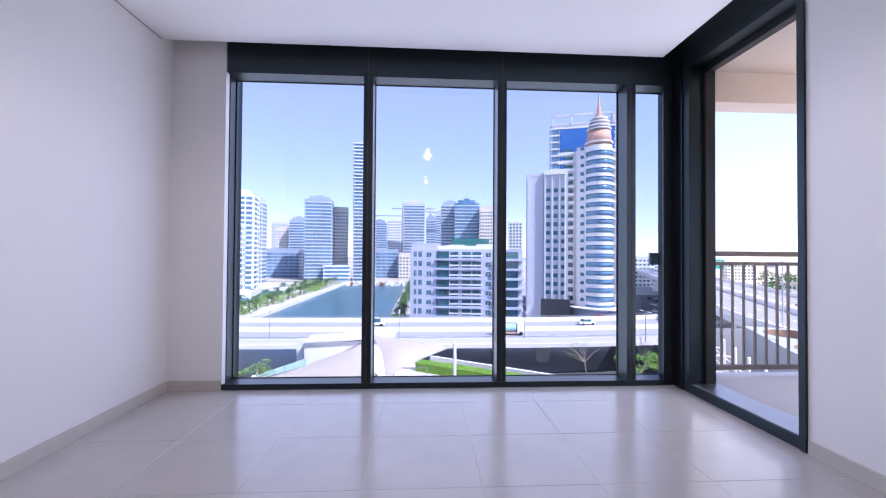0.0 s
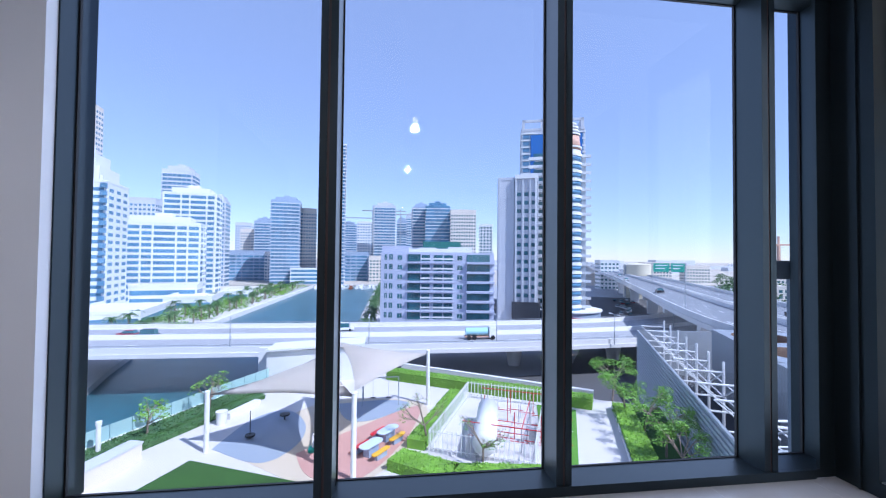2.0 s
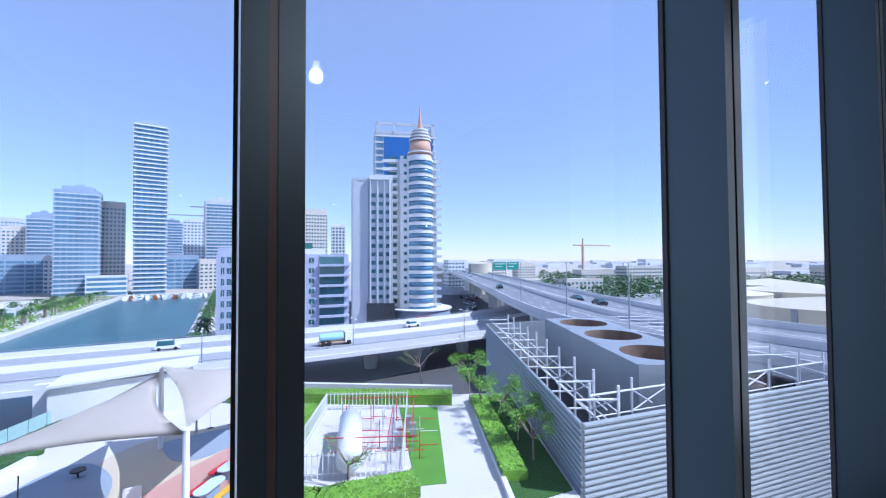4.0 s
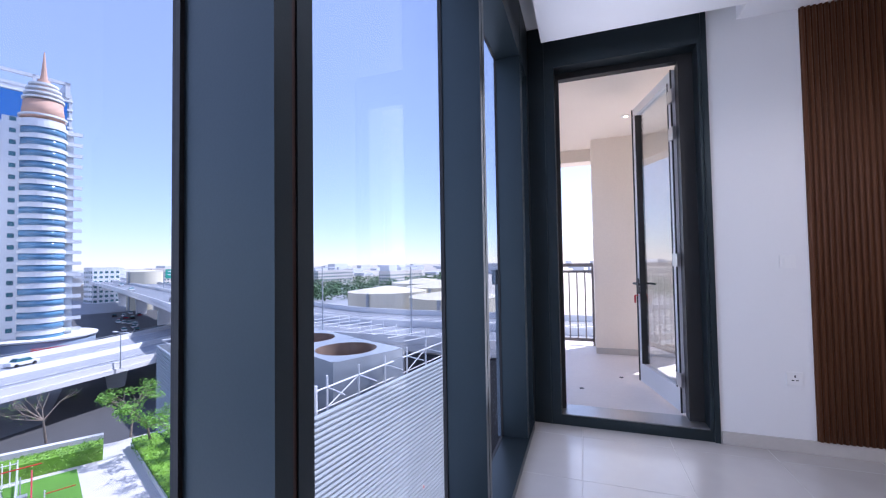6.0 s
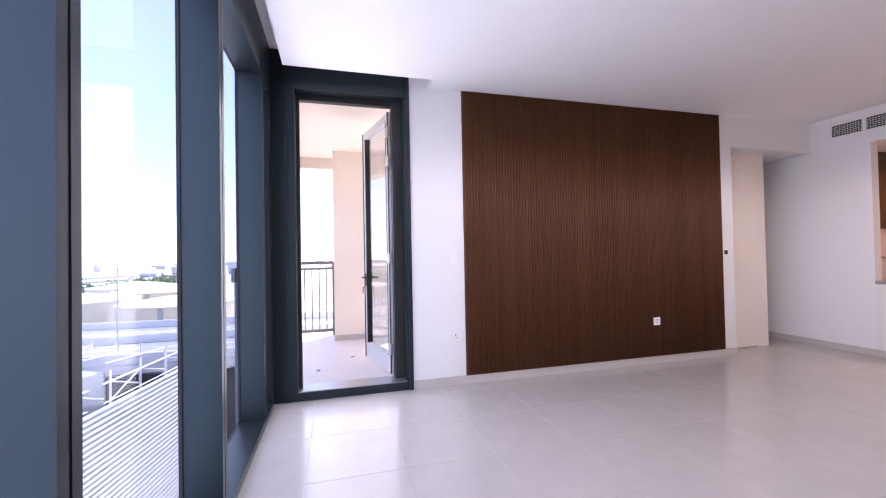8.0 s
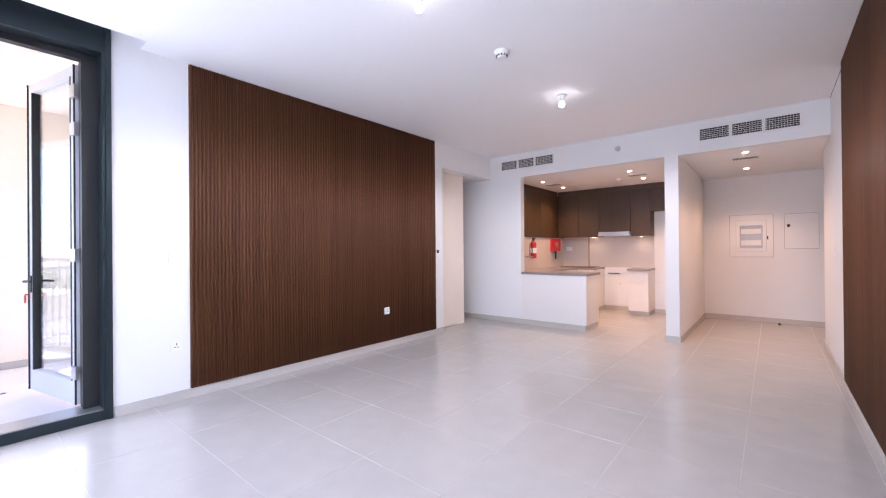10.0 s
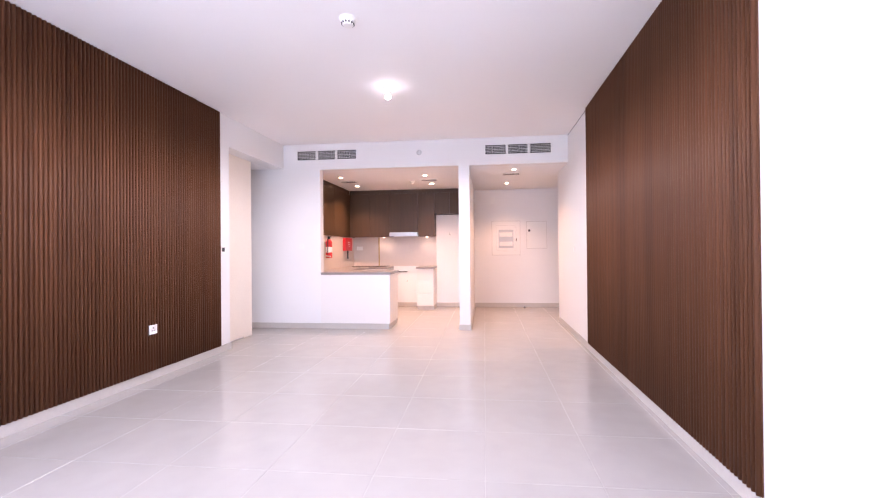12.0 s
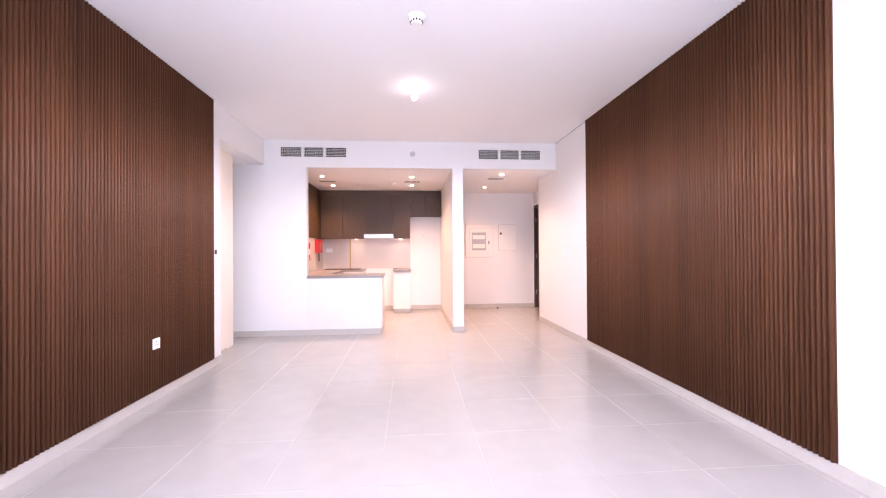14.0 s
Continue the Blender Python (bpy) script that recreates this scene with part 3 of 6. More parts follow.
for o in (4.4, 8.4, 17.6, 21.6):
    bm = bmesh.new()
    for i in range(len(HW) - 1):
        a, b = Vector(HW[i]), Vector(HW[i + 1])
        L, d = (b - a).length, (b - a).normalized()
        s = Vector((d.y, -d.x))
        k = 0.0
        while k < L:
            p, q = a + d * k + s * o, a + d * (k + 3) + s * o
            bm.faces.new([bm.verts.new((*(p + s * 0.1), -9.22)), bm.verts.new((*(q + s * 0.1), -9.22)), bm.verts.new((*(q - s * 0.1), -9.22)), bm.verts.new((*(p - s * 0.1), -9.22))])
            k += 12
    part("lane_dashes", bm, PAINT, hw)
for i in range(10, len(HW) - 8, 3):
    a, b = Vector(HW[i]), Vector(HW[i + 1])
    d = (b - a).normalized()
    s = Vector((d.y, -d.x))
    p = a + s * 14
    bm = bmesh.new()
    bx(bm, -2.2, 2.2, -1.4, 1.4, BASE - 0.5, -14)
    bx(bm, -10, 8, -1.4, 1.4, -14, -12)
    ob = part("pier", bm, CONCRETE, hw)
    ob.matrix_basis = Matrix.Translation((p.x, p.y, 0)) @ Matrix.Rotation(math.atan2(s.y, s.x), 4, "Z")


# ---- towers ----
def tower(name, label, x, y, w, d, top, rot, wall, glass, style, fh=3.4, base=BASE + 0.5, pitch=3.0, crown=2.0, category="tower"):
    """A tall block: body, one window band for each storey, ledges, parapet and roof plant."""
    t = thing(name, (x, y, base), label, category)
    t.rotation_euler = (0, 0, radians(rot))
    h = top - base
    part("body", box(-w / 2, w / 2, -d / 2, d / 2, 0, h), wall, t)
    part("roof_parapet", boxes((-w / 2 - 0.15, w / 2 + 0.15, -d / 2 - 0.15, -d / 2 + 0.2, h, h + 1.1), (-w / 2 - 0.15, -w / 2 + 0.2, -d / 2 + 0.2, d / 2, h, h + 1.1), (w / 2 - 0.2, w / 2 + 0.15, -d / 2 + 0.2, d / 2, h, h + 1.1)), wall, t)
    if crown:
        part("roof_plant", boxes((-w * 0.25, w * 0.2, -d * 0.2, d * 0.3, h, h + crown), (w * 0.22, w * 0.34, -d * 0.1, d * 0.2, h, h + crown * 0.6)), wall, t)
    n = int(h / fh)
    bm = bmesh.new()
    z0, z1 = (0.25, 0.72) if style == "grid" else (0.22, 0.80)
    if style in ("grid", "mixed"):
        for side, length, off in ((0, w, d / 2), (1, d, w / 2), (2, d, w / 2)):
            k = max(1, int(length / pitch))
            for i in range(k):
                c = -length / 2 + (i + 0.5) * length / k
                ww = length / k * 0.29
                if side == 0:
                    bx(bm, c - ww, c + ww, -off - 0.07, -off + 0.1, fh * z0, fh * z1)
                else:
                    sx = -1 if side == 1 else 1
                    bx(bm, min(sx * (off + 0.07), sx * (off - 0.1)), max(sx * (off + 0.07), sx * (off - 0.1)), c - ww, c + ww, fh * z0, fh * z1)
    else:
        e = 0.08 if style == "bands" else 0.3
        bx(bm, -w / 2 + 0.6, w / 2 - 0.6, -d / 2 - e, -d / 2 + 0.1, fh * z0, fh * z1)
        bx(bm, -w / 2 - e, -w / 2 + 0.1, -d / 2 + 0.6, d / 2 - 0.6, fh * z0, fh * z1)
        bx(bm, w / 2 - 0.1, w / 2 + e, -d / 2 + 0.6, d / 2 - 0.6, fh * z0, fh * z1)
    first = part("window_band", bm, glass, t)
    if style in ("grid", "mixed"):
        first["kind"] = "stuff"
    for i in range(1, n):
        ob = new("window_band", first.data)
        ob.parent, ob.location = t, (0, 0, i * fh)
        if style in ("grid", "mixed"):
            ob["kind"] = "stuff"
    if style in ("bands", "glass", "balcony") and h > 20:
        step = 5.5 if style == "bands" else 3.8
        bw = 0.45 if style == "bands" else 0.16
        bm = bmesh.new()
        for length, off, turn in ((w, d / 2, 0), (d, w / 2, 1)):
            k = max(2, round(length / step))
            for i in range(k + 1):
                if style == "bands" and i % 3 == 1:
                    continue
                c = -length / 2 + 0.5 + i * (length - 1.0) / k
                for sx in ((-1,) if not turn else (-1, 1)):
                    lo, hi = sorted((sx * (off - 0.05), sx * (off + 0.36)))
                    if turn:
                        bx(bm, lo, hi, c - bw, c + bw, 0, h)
                    else:
                        bx(bm, c - bw, c + bw, lo, hi, 0, h)
        part("piers", bm, wall, t)["kind"] = "stuff"
        if crown:
            part("roof_setback", boxes((-w * 0.36, w * 0.36, -d * 0.36, d * 0.4, h, h + fh * 1.3), (-w * 0.1, w * 0.12, -d * 0.1, d * 0.2, h + fh * 1.3, h + fh * 2)), wall, t)
    if style in ("glass", "mixed", "balcony"):
        e = 0.55 if style != "balcony" else 1.2
        led = part("ledge", boxes((-w / 2 - e, w / 2 + e, -d / 2 - e, d / 2 + e, fh * 0.86, fh * 1.04 if style == "glass" else fh * 1.12)), FWHITE if style != "mixed" else wall, t)
        for i in range(1, n):
            ob = new("ledge", led.data)
            ob.parent, ob.location = t, (0, 0, i * fh)
    return t


at = tower("apartment_tower", "white stepped apartment tower with blue windows", -136, 199, 20, 22, 33, 12, FWHITE, FGLASS, "grid", 3.3, pitch=6.0, crown=0)
part("upper_storeys", box(-9.8, 6.5, -10.5, 10, 57.5, 65), FWHITE, at)
part("stepped_top", boxes((-9.6, 3.5, -10, 8, 65, 71), (-9.4, -1.5, -9, 6, 71, 76.5), (4.0, 5.0, -10.3, -9.5, 65, 68), (6.8, 7.8, -10.6, -9.8, 58.6, 61)), FWHITE, at)
for i in range(17):
    for xa, xb in ((7.4, 9.8), (-0.9, 0.9)):
        part("blue_bay", box(xa, xb, -11.9, -11.0, 2.2 + i * 3.3, 4.3 + i * 3.3), FGLASS, at, "projecting blue glazed bay")
tower("apartment_tower", "tall slender pale tower rising behind white blocks", -186, 266, 11, 14, 92, 8, FCREAM, FGLASS, "grid", 3.3, pitch=2.6)
tower("hotel_block", "broad white hotel block with ribbon windows", -131, 248, 40, 20, 19, 14, FWHITE, FGLASS, "bands", 3.3, crown=3.5, category="hotel")
tower("hotel_block", "white slab hotel with striped blue windows", -134.5, 290, 31, 18, 42, 10, FWHITE, FGLASS, "bands", 3.5, category="hotel")
tower("office_tower", "grey-blue glass tower behind white hotel", -187, 380, 23, 20, 75, 8, FSILVER, FGLASS, "glass", 3.6)
tower("office_tower", "pale grid-windowed tower behind hotel blocks", -206, 360, 25, 20, 47, 8, FSILVER, FGLASS, "grid", 3.6)
tower("office_tower", "slim blue glass tower with rounded look", -143, 354, 11, 16, 46, 8, FSILVER, FGLASS, "glass", 3.5)
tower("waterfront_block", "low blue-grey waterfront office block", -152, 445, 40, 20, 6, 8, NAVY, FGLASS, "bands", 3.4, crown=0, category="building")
tower("waterfront_block", "low white waterfront block with windows", -120, 440, 22, 18, 5, 8, FWHITE, FGLASS, "grid", 3.4, crown=0, category="building")
tower("distant_tower", "distant grey residential tower", -221, 635, 21, 20, 50, 6, FSILVER, FGLASS, "grid", 3.6)
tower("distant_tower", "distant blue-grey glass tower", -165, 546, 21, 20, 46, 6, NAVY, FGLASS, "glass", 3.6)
tower("distant_tower", "distant pale tower on the skyline", -190, 560, 16, 18, 36, 6, FCREAM, FGLASS, "grid", 3.6)
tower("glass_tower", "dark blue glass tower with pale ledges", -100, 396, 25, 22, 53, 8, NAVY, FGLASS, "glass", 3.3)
tower("residential_tower", "beige and blue residential tower", -84, 414, 17, 18, 48, 8, FCREAM, FGLASS, "grid", 3.3, pitch=2.4)
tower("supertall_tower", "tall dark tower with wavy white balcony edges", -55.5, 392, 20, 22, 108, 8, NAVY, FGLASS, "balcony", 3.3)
tower("waterfront_block", "low white pavilion block on the quay", -80, 384, 24, 14, -10, 8, FWHITE, FGLASS, "bands", 3.6, crown=0, category="building")
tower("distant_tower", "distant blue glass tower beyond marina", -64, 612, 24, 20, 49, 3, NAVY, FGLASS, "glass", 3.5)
tower("tower_under_construction", "pale tower under construction with red top", -34, 528, 20, 18, 46, 2, FWHITE, FGLASS, "grid", 3.5)
tower("glass_tower", "silver-blue glass tower with curved crown", -8, 484, 25, 22, 62, 0, FSILVER, FGLASS, "glass", 3.4)
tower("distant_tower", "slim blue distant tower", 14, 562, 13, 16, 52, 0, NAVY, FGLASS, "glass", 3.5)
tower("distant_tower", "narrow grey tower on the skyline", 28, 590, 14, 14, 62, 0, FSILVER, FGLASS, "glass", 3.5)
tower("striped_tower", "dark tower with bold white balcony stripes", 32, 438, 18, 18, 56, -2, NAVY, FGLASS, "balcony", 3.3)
tower("glass_tower", "light blue glass tower with pale top", 48, 416, 25, 20, 54, -4, FGLASS, FGLASS, "glass", 3.5)
tower("residential_tower", "cream residential tower with small windows", 71, 393, 25, 20, 48, -6, FCREAM, TGLASS, "grid", 3.3, pitch=2.3)
tower("residential_tower", "slim white residential tower", 99, 410, 13, 14, 36, -10, FWHITE, TGLASS, "mixed", 3.3)
tower("waterfront_block", "dark low waterfront block with white frame", -40, 440, 30, 16, 6, 2, NAVY, FGLASS, "bands", 3.5, crown=0, category="building")
tower("waterfront_block", "small cream building by the boats", -16, 426, 14, 12, 2, 2, FCREAM, TGLASS, "grid", 3.4, crown=0, category="building")
hs = tower("hotel_tower", "silver-grey hotel slab with fine panel joints", 49.0, 161.8, 6.2, 22, 32.5, -20, FSILVER, FSILVER, "bands", 6.0, crown=0, category="hotel")
ht = tower("hotel_tower", "grey hotel tower with dark windows between vertical fins", 55.8, 157.5, 8.4, 20, 31.5, -20, FSILVER, TGLASS, "grid", 3.3, pitch=2.8, crown=0, category="hotel")
part("dark_podium", box(-5.4, 5.4, -11.2, 10, 0, 9), DARKCLAD, ht)
part("white_corner", boxes((3.3, 4.6, -10.8, 10, 9, 57.2), (-4.4, 4.6, -10.8, 10, 57.2, 58.8)), FWHITE, ht)
for i in range(4):
    part("fin", box(-4.3 + i * 2.75, -3.85 + i * 2.75, -10.8, -9.9, 9, 57), FSILVER, ht)
bt = tower("office_tower", "tall white-framed tower with a blue glass screen", 85.8, 205.4, 31.5, 26, 68, -18, FSILVER, FGLASS, "glass", 3.5, crown=0)
part("blue_screen", box(-11, 14.5, -13.8, -13.0, 40, 90), BGLASS, bt, "plain bright blue glass screen")
part("top_frame", boxes((-15.4, -14, -13.6, 13, 92, 98), (14, 15.4, -13.6, 13, 92, 98), (-15.4, 15.4, -13.6, -12.6, 96.8, 98), (-6, -5, -13.6, -12.6, 92, 98), (5, 6, -13.6, -12.6, 92, 98)), FSILVER, bt)

for x, y, w, d, top, lab in ((-104, 168, 26, 40, -19.5, "low white shopping hall by the promenade"), (-98, 215, 20, 30, -19, "low white pavilion along the promenade"), (-118, 228, 30, 14, -15, "long low white podium with dark ribbon windows"), (-92, 255, 14, 24, -20, "small pale promenade hall")):
    tower("waterfront_hall", lab, x, y, w, d, top, 12, FWHITE, FGLASS, "bands", 4.2, crown=0, category="building")

# tower with the rounded glass bay and spire
lt = thing("spire_tower", (74, 158, BASE + 0.5), "white tower with rounded blue glass bay and spire", "tower")
lt.rotation_euler = (0, 0, radians(-24))
part("body", box(-13.5, 7, -4, 14, 0, 69), FWHITE, lt)
part("stair_core", box(-8.5, -4, -6.5, -4, 0, 70), FWHITE, lt)
bm = bmesh.new()
cyl(bm, (0, -4.5, 0), (0, -4.5, 70), 5.0, seg=28)
part("bay_core", bm, FWHITE, lt)
g = part("bay_glass", rod((0, -4.5, 1.0), (0, -4.5, 2.9), 5.25, seg=28), FGLASS, lt, "curved blue glass band", smooth=True)
r = part("bay_ledge", rod((0, -4.5, 2.9), (0, -4.5, 3.9), 5.5, seg=28), FWHITE, lt)
b1 = part("balcony", boxes((-16.0, -9.5, -5.8, -3.9, 2.8, 3.0), (-16.0, -9.5, -5.8, -5.7, 3.0, 4.0)), FWHITE, lt)
b3 = part("balcony", boxes((5.2, 9.0, -4.9, -3.9, 2.8, 3.0), (5.2, 9.0, -4.9, -4.8, 3.0, 3.9)), FWHITE, lt)
w1 = part("window", box(-14.0, -10, -4.08, -3.9, 4.0, 5.8), TGLASS, lt)
w2 = part("window", box(-7, -5.6, -6.58, -6.4, 4.0, 5.3), TGLASS, lt)
for i in range(1, 20):
    for src in (g, r, b1, b3, w1, w2):
        ob = new(src.name.split(".")[0], src.data)
        ob.parent, ob.location = lt, (0, 0, i * 3.4)
part("drum", rod((0, -4.5, 70.5), (0, -4.5, 76), 5.0, 4.4, 28), FTAN, lt, "terracotta drum under the spire", smooth=True)
for k, (z, rr) in enumerate(((71, 5.5), (76.5, 4.8), (78, 4.4), (79.5, 4.0), (81, 3.4))):
    part("ring", rod((0, -4.5, z), (0, -4.5, z + 0.5), rr, seg=28), FWHITE, lt)
part("spire_base", rod((0, -4.5, 76), (0, -4.5, 83), 2.6, 1.4, 20), FTAN, lt)
part("spire", rod((0, -4.5, 83), (0, -4.5, 92), 0.9, 0.1, 12), FTAN, lt)
part("podium_canopy", rod((0, -1, 4.8), (0, -1, 5.3), 13.6, seg=40), FWHITE, lt)
part("podium_shop", rod((0, -1, 0.1), (0, -1, 4.6), 13, seg=40), NAVY, lt)
part("shop_sign", boxes((-2, 6, -14.6, -14.2, 1.5, 3.2)), RED, lt, "red shop signs")

# grey apartment block
gb = thing("apartment_block", (-3.2, 130, BASE + 0.5), "lavender-grey apartment block with glazed balconies", "apartment block")
gb.rotation_euler = (0, 0, radians(-8))
FW, FH, NF = 37.0, 3.15, 9
part("body", box(0, FW, 0, 24, 0, 27.6), FGREY, gb)
part("stair_tower", box(0.2, 9, 1, 14, 27.6, 29.6), FGREY, gb)
part("roof_wall", boxes((8.6, 28, 2, 2.4, 27.6, 28.8), (12, 18, 4, 9, 27.6, 29.2), (22, 30, 3, 8, 27.6, 29.4)), FWHITE, gb)
part("green_penthouse", boxes((13, 26.5, 12, 22, 27.6, 31.6)), GREENROOF, gb, "green clad rooftop hall")
def fr(a, b):
    return (a - 225) / 390 * FW, (b - 225) / 390 * FW
for i in range(NF):
    z = 27.6 - (i + 1) * FH + 0.35
    for k, (a, b) in enumerate((fr(238, 247), fr(254, 266), fr(283, 299), fr(489, 506))):
        o = part("window", box(a, b, -0.06, 0.15, z + 0.2, z + (2.0 if k < 2 else 1.7)), TGLASS, gb)
        part("window_frame", boxes((a - 0.1, b + 0.1, -0.1, 0.0, z + 0.08, z + 0.2), ((a + b) / 2 - 0.04, (a + b) / 2 + 0.04, -0.09, 0.0, z + 0.2, z + 1.7)), FWHITE, o)
    for a, b in (fr(318, 362), fr(522, 600)):
        part("balcony_glazing", box(a, b, -0.25, 0.15, z - 0.2, z + 2.1), TGLASS, gb)
    for a, b in (fr(366, 394), fr(407, 438), fr(443, 473)):
        o = part("balcony_door", box(a, b, -0.05, 0.15, z - 0.1, z + 1.9), TGLASS, gb)
        part("balcony_rail", boxes((a - 0.3, b + 0.3, -1.05, -1.0, z + 0.4, z + 0.9)), FWHITE, o)
    part("balcony_slab", boxes((*fr(316, 476), -1.1, 0.0, z - 0.85, z - 0.3)), FGREY, gb)
    part("balcony_slab", boxes((*fr(520, 616), -1.5, 0.0, z - 0.95, z - 0.25)), FGREY, gb)

# storage tanks and low blocks beyond the highway
def tank(x, y, r, z0, z1):
    t = thing("storage_tank", (x, y, z0), "cream painted cylindrical storage tank with low cone roof", "storage tank", "storage tanks")
    part("shell", rod((0, 0, 0), (0, 0, z1 - z0), r, seg=48), TANKP, t, smooth=False)
    part("cone_roof", rod((0, 0, z1 - z0), (0, 0, z1 - z0 + r * 0.13), r * 1.01, 0.6, 48), TANKP, t)
    part("ladder", box(-r - 0.5, -r + 0.1, -0.5, 0.5, 0, z1 - z0), GALV, t)


for x, y, r, z1 in ((133, 69, 14.5, -9.2), (118, 38, 14, -9.4), (158, 56, 15, -8.8), (190, 78, 16, -9)):
    tank(x, y, r, BASE, z1)
tank(168, 252, 9, BASE, -1.8)
for x, y, w, top, lab in ((300, 420, 30, 3, "distant cream apartment block beyond the highway"), (350, 420, 26, 0, "distant grey block beyond the highway"), (345, 300, 40, -6, "long cream low-rise building"), (372, 262, 50, -2, "long sandy low-rise building"),
                          (190, 330, 16, 5, "small distant blue-white block"), (226, 210, 30, -9, "low pale warehouse by the highway"), (420, 200, 60, -4, "long distant pale building"), (520, 150, 80, -4, "far pale industrial building")):
    tower("low_block", lab, x, y, w, 16, top - 5, -12, FCREAM if w > 25 else FWHITE, TGLASS, "grid", 3.4, pitch=3.2, crown=1.0, category="building")
rng = random.Random(5)
bm = bmesh.new()
for i in range(150):
    a = radians(rng.uniform(-8, 100))
    d = rng.uniform(800, 2600)
    h = rng.uniform(4, 17) * (1.6 if rng.random() < 0.12 else 1)
    w = rng.uniform(15, 60)
    x, y = d * math.sin(a), d * math.cos(a)
    bx(bm, x - w, x + w, y - 12, y + 12, BASE - 1, BASE + h)
ob = tagged(make("backdrop_skyline", bm, FSILVER), "low hazy blocks along the far horizon", "skyline", kind="stuff")


# ---- trees ----
def leaves(bm, c, r, n, size, rnd):
    for _ in range(n):
        while True:
            p = Vector((rnd.uniform(-1, 1), rnd.uniform(-1, 1), rnd.uniform(-1, 1)))
            if 0.3 < p.length < 1:
                break
        p = Vector(c) + Vector((p.x * r[0], p.y * r[1], p.z * r[2]))
        u = Vector((rnd.uniform(-1, 1), rnd.uniform(-1, 1), rnd.uniform(-0.5, 0.5))).normalized() * size * rnd.uniform(0.6, 1.3)
        v = u.cross(Vector((rnd.uniform(-1, 1), rnd.uniform(-1, 1), rnd.uniform(-1, 1)))).normalized() * size * 0.4
        bm.faces.new([bm.verts.new(p - u), bm.verts.new(p + v), bm.verts.new(p + u), bm.verts.new(p - v)])


def tree(x, y, z, h, seed, spread=1.0, leaf=0.16, count=150, bare=False, label="slender tree with bright feathery green leaves"):
    rnd = random.Random(seed)
    t = thing("tree", (x, y, z), label, "tree")
    tr, cr = bmesh.new(), bmesh.new()
    def limb(a, b, r0, r1):
        cyl(tr, a, b, r0, r1, 7)
    base = Vector((0, 0, 0))
    top = Vector((rnd.uniform(-0.3, 0.3), rnd.uniform(-0.3, 0.3), h * 0.4))
    limb(base, top, 0.09, 0.065)
    for i in range(7):
        a = rnd.uniform(0, 6.28)
        mid = top + Vector((math.cos(a) * spread * h * 0.22, math.sin(a) * spread * h * 0.22, h * rnd.uniform(0.08, 0.3)))
        limb(top, mid, 0.05, 0.03)
        for k in range(3):
            b = a + rnd.uniform(-0.9, 0.9)
            end = mid + Vector((math.cos(b) * spread * h * 0.2, math.sin(b) * spread * h * 0.2, h * rnd.uniform(-0.02, 0.22)))
            limb(mid, end, 0.028, 0.01)
            if bare:
                for _ in range(3):
                    limb(end, end + Vector((rnd.uniform(-0.4, 0.4), rnd.uniform(-0.4, 0.4), rnd.uniform(0.1, 0.5))), 0.01, 0.004)
            leaves(cr, end, (h * 0.14, h * 0.14, h * 0.07), 6 if bare else count, leaf, rnd)
    part("trunk", tr, BARK, t)
    part("crown", cr, LEAF, t)
    return t


def palm_proto(seed):
    rnd = random.Random(seed)
    t = thing("palm_tree", (0, 0, 0), "date palm with arching green fronds", "palm tree", "promenade palms")
    part("trunk", rod((0, 0, 0), (0, 0, 5.2), 0.3, 0.22, 8), BARK, t)
    bm = bmesh.new()
    for i in range(26):
        a, up, L = rnd.uniform(0, 6.28), rnd.uniform(-0.1, 1.0), rnd.uniform(2.2, 3.2)
        prev = None
        side = Vector((-math.sin(a), math.cos(a), 0))
        for s in range(6):
            f = s / 5
            c = Vector((math.cos(a) * L * f, math.sin(a) * L * f, 5.1 + up * L * f - 1.6 * f * f * L * 0.6))
            wd = 0.34 * (1 - f * 0.85)
            cur = [bm.verts.new(c + side * wd - Vector((0, 0, 0.12))), bm.verts.new(c), bm.verts.new(c - side * wd - Vector((0, 0, 0.12)))]
            if prev:
                bm.faces.new((prev[0], prev[1], cur[1], cur[0])), bm.faces.new((prev[1], prev[2], cur[2], cur[1]))
            prev = cur
    part("fronds", bm, DARKLEAF, t)
    return t


p0 = palm_proto(3)
p0.location = (-7, 112, BASE + 0.6)
spots = [(-7 + rng.uniform(-1.2, 1.2), 112 + k * 6.5 + rng.uniform(-2, 2), BASE + 0.6) for k in range(1, 34)]
spots += [(-72 - rng.uniform(0, 4), 122 + k * 7 + rng.uniform(-2, 2), BASE + 0.9) for k in range(32)]
spots += [(-82 - rng.uniform(0, 12), 120 + k * 9 + rng.uniform(-3, 3), BASE + 0.9) for k in range(24)]
for x, y, z in spots:
    copy_thing(p0, pose(x, y, z, 0, 0, rng.uniform(0, 360)))
bm = bmesh.new()
for i in range(170):
    x, y = rng.uniform(-96, -71), rng.uniform(122, 350)
    leaves(bm, (x, y, BASE + 2.0), (3.5, 3.5, 1.4), 60, 0.5, rng)
tagged(make("shrub_belt", bm, HEDGE), "dense green shrubs along the promenade", "shrubs", kind="stuff")
bm = bmesh.new()
for i in range(420):
    a, d = radians(rng.uniform(42, 76)), rng.uniform(270, 620)
    r = rng.uniform(4, 8)
    leaves(bm, (d * math.sin(a), d * math.cos(a), BASE + r * 0.8), (r, r, r * 0.8), 36, 1.5, rng)
tagged(make("woodland", bm, DARKLEAF), "belt of dark green trees beyond the tanks", "trees", kind="stuff")


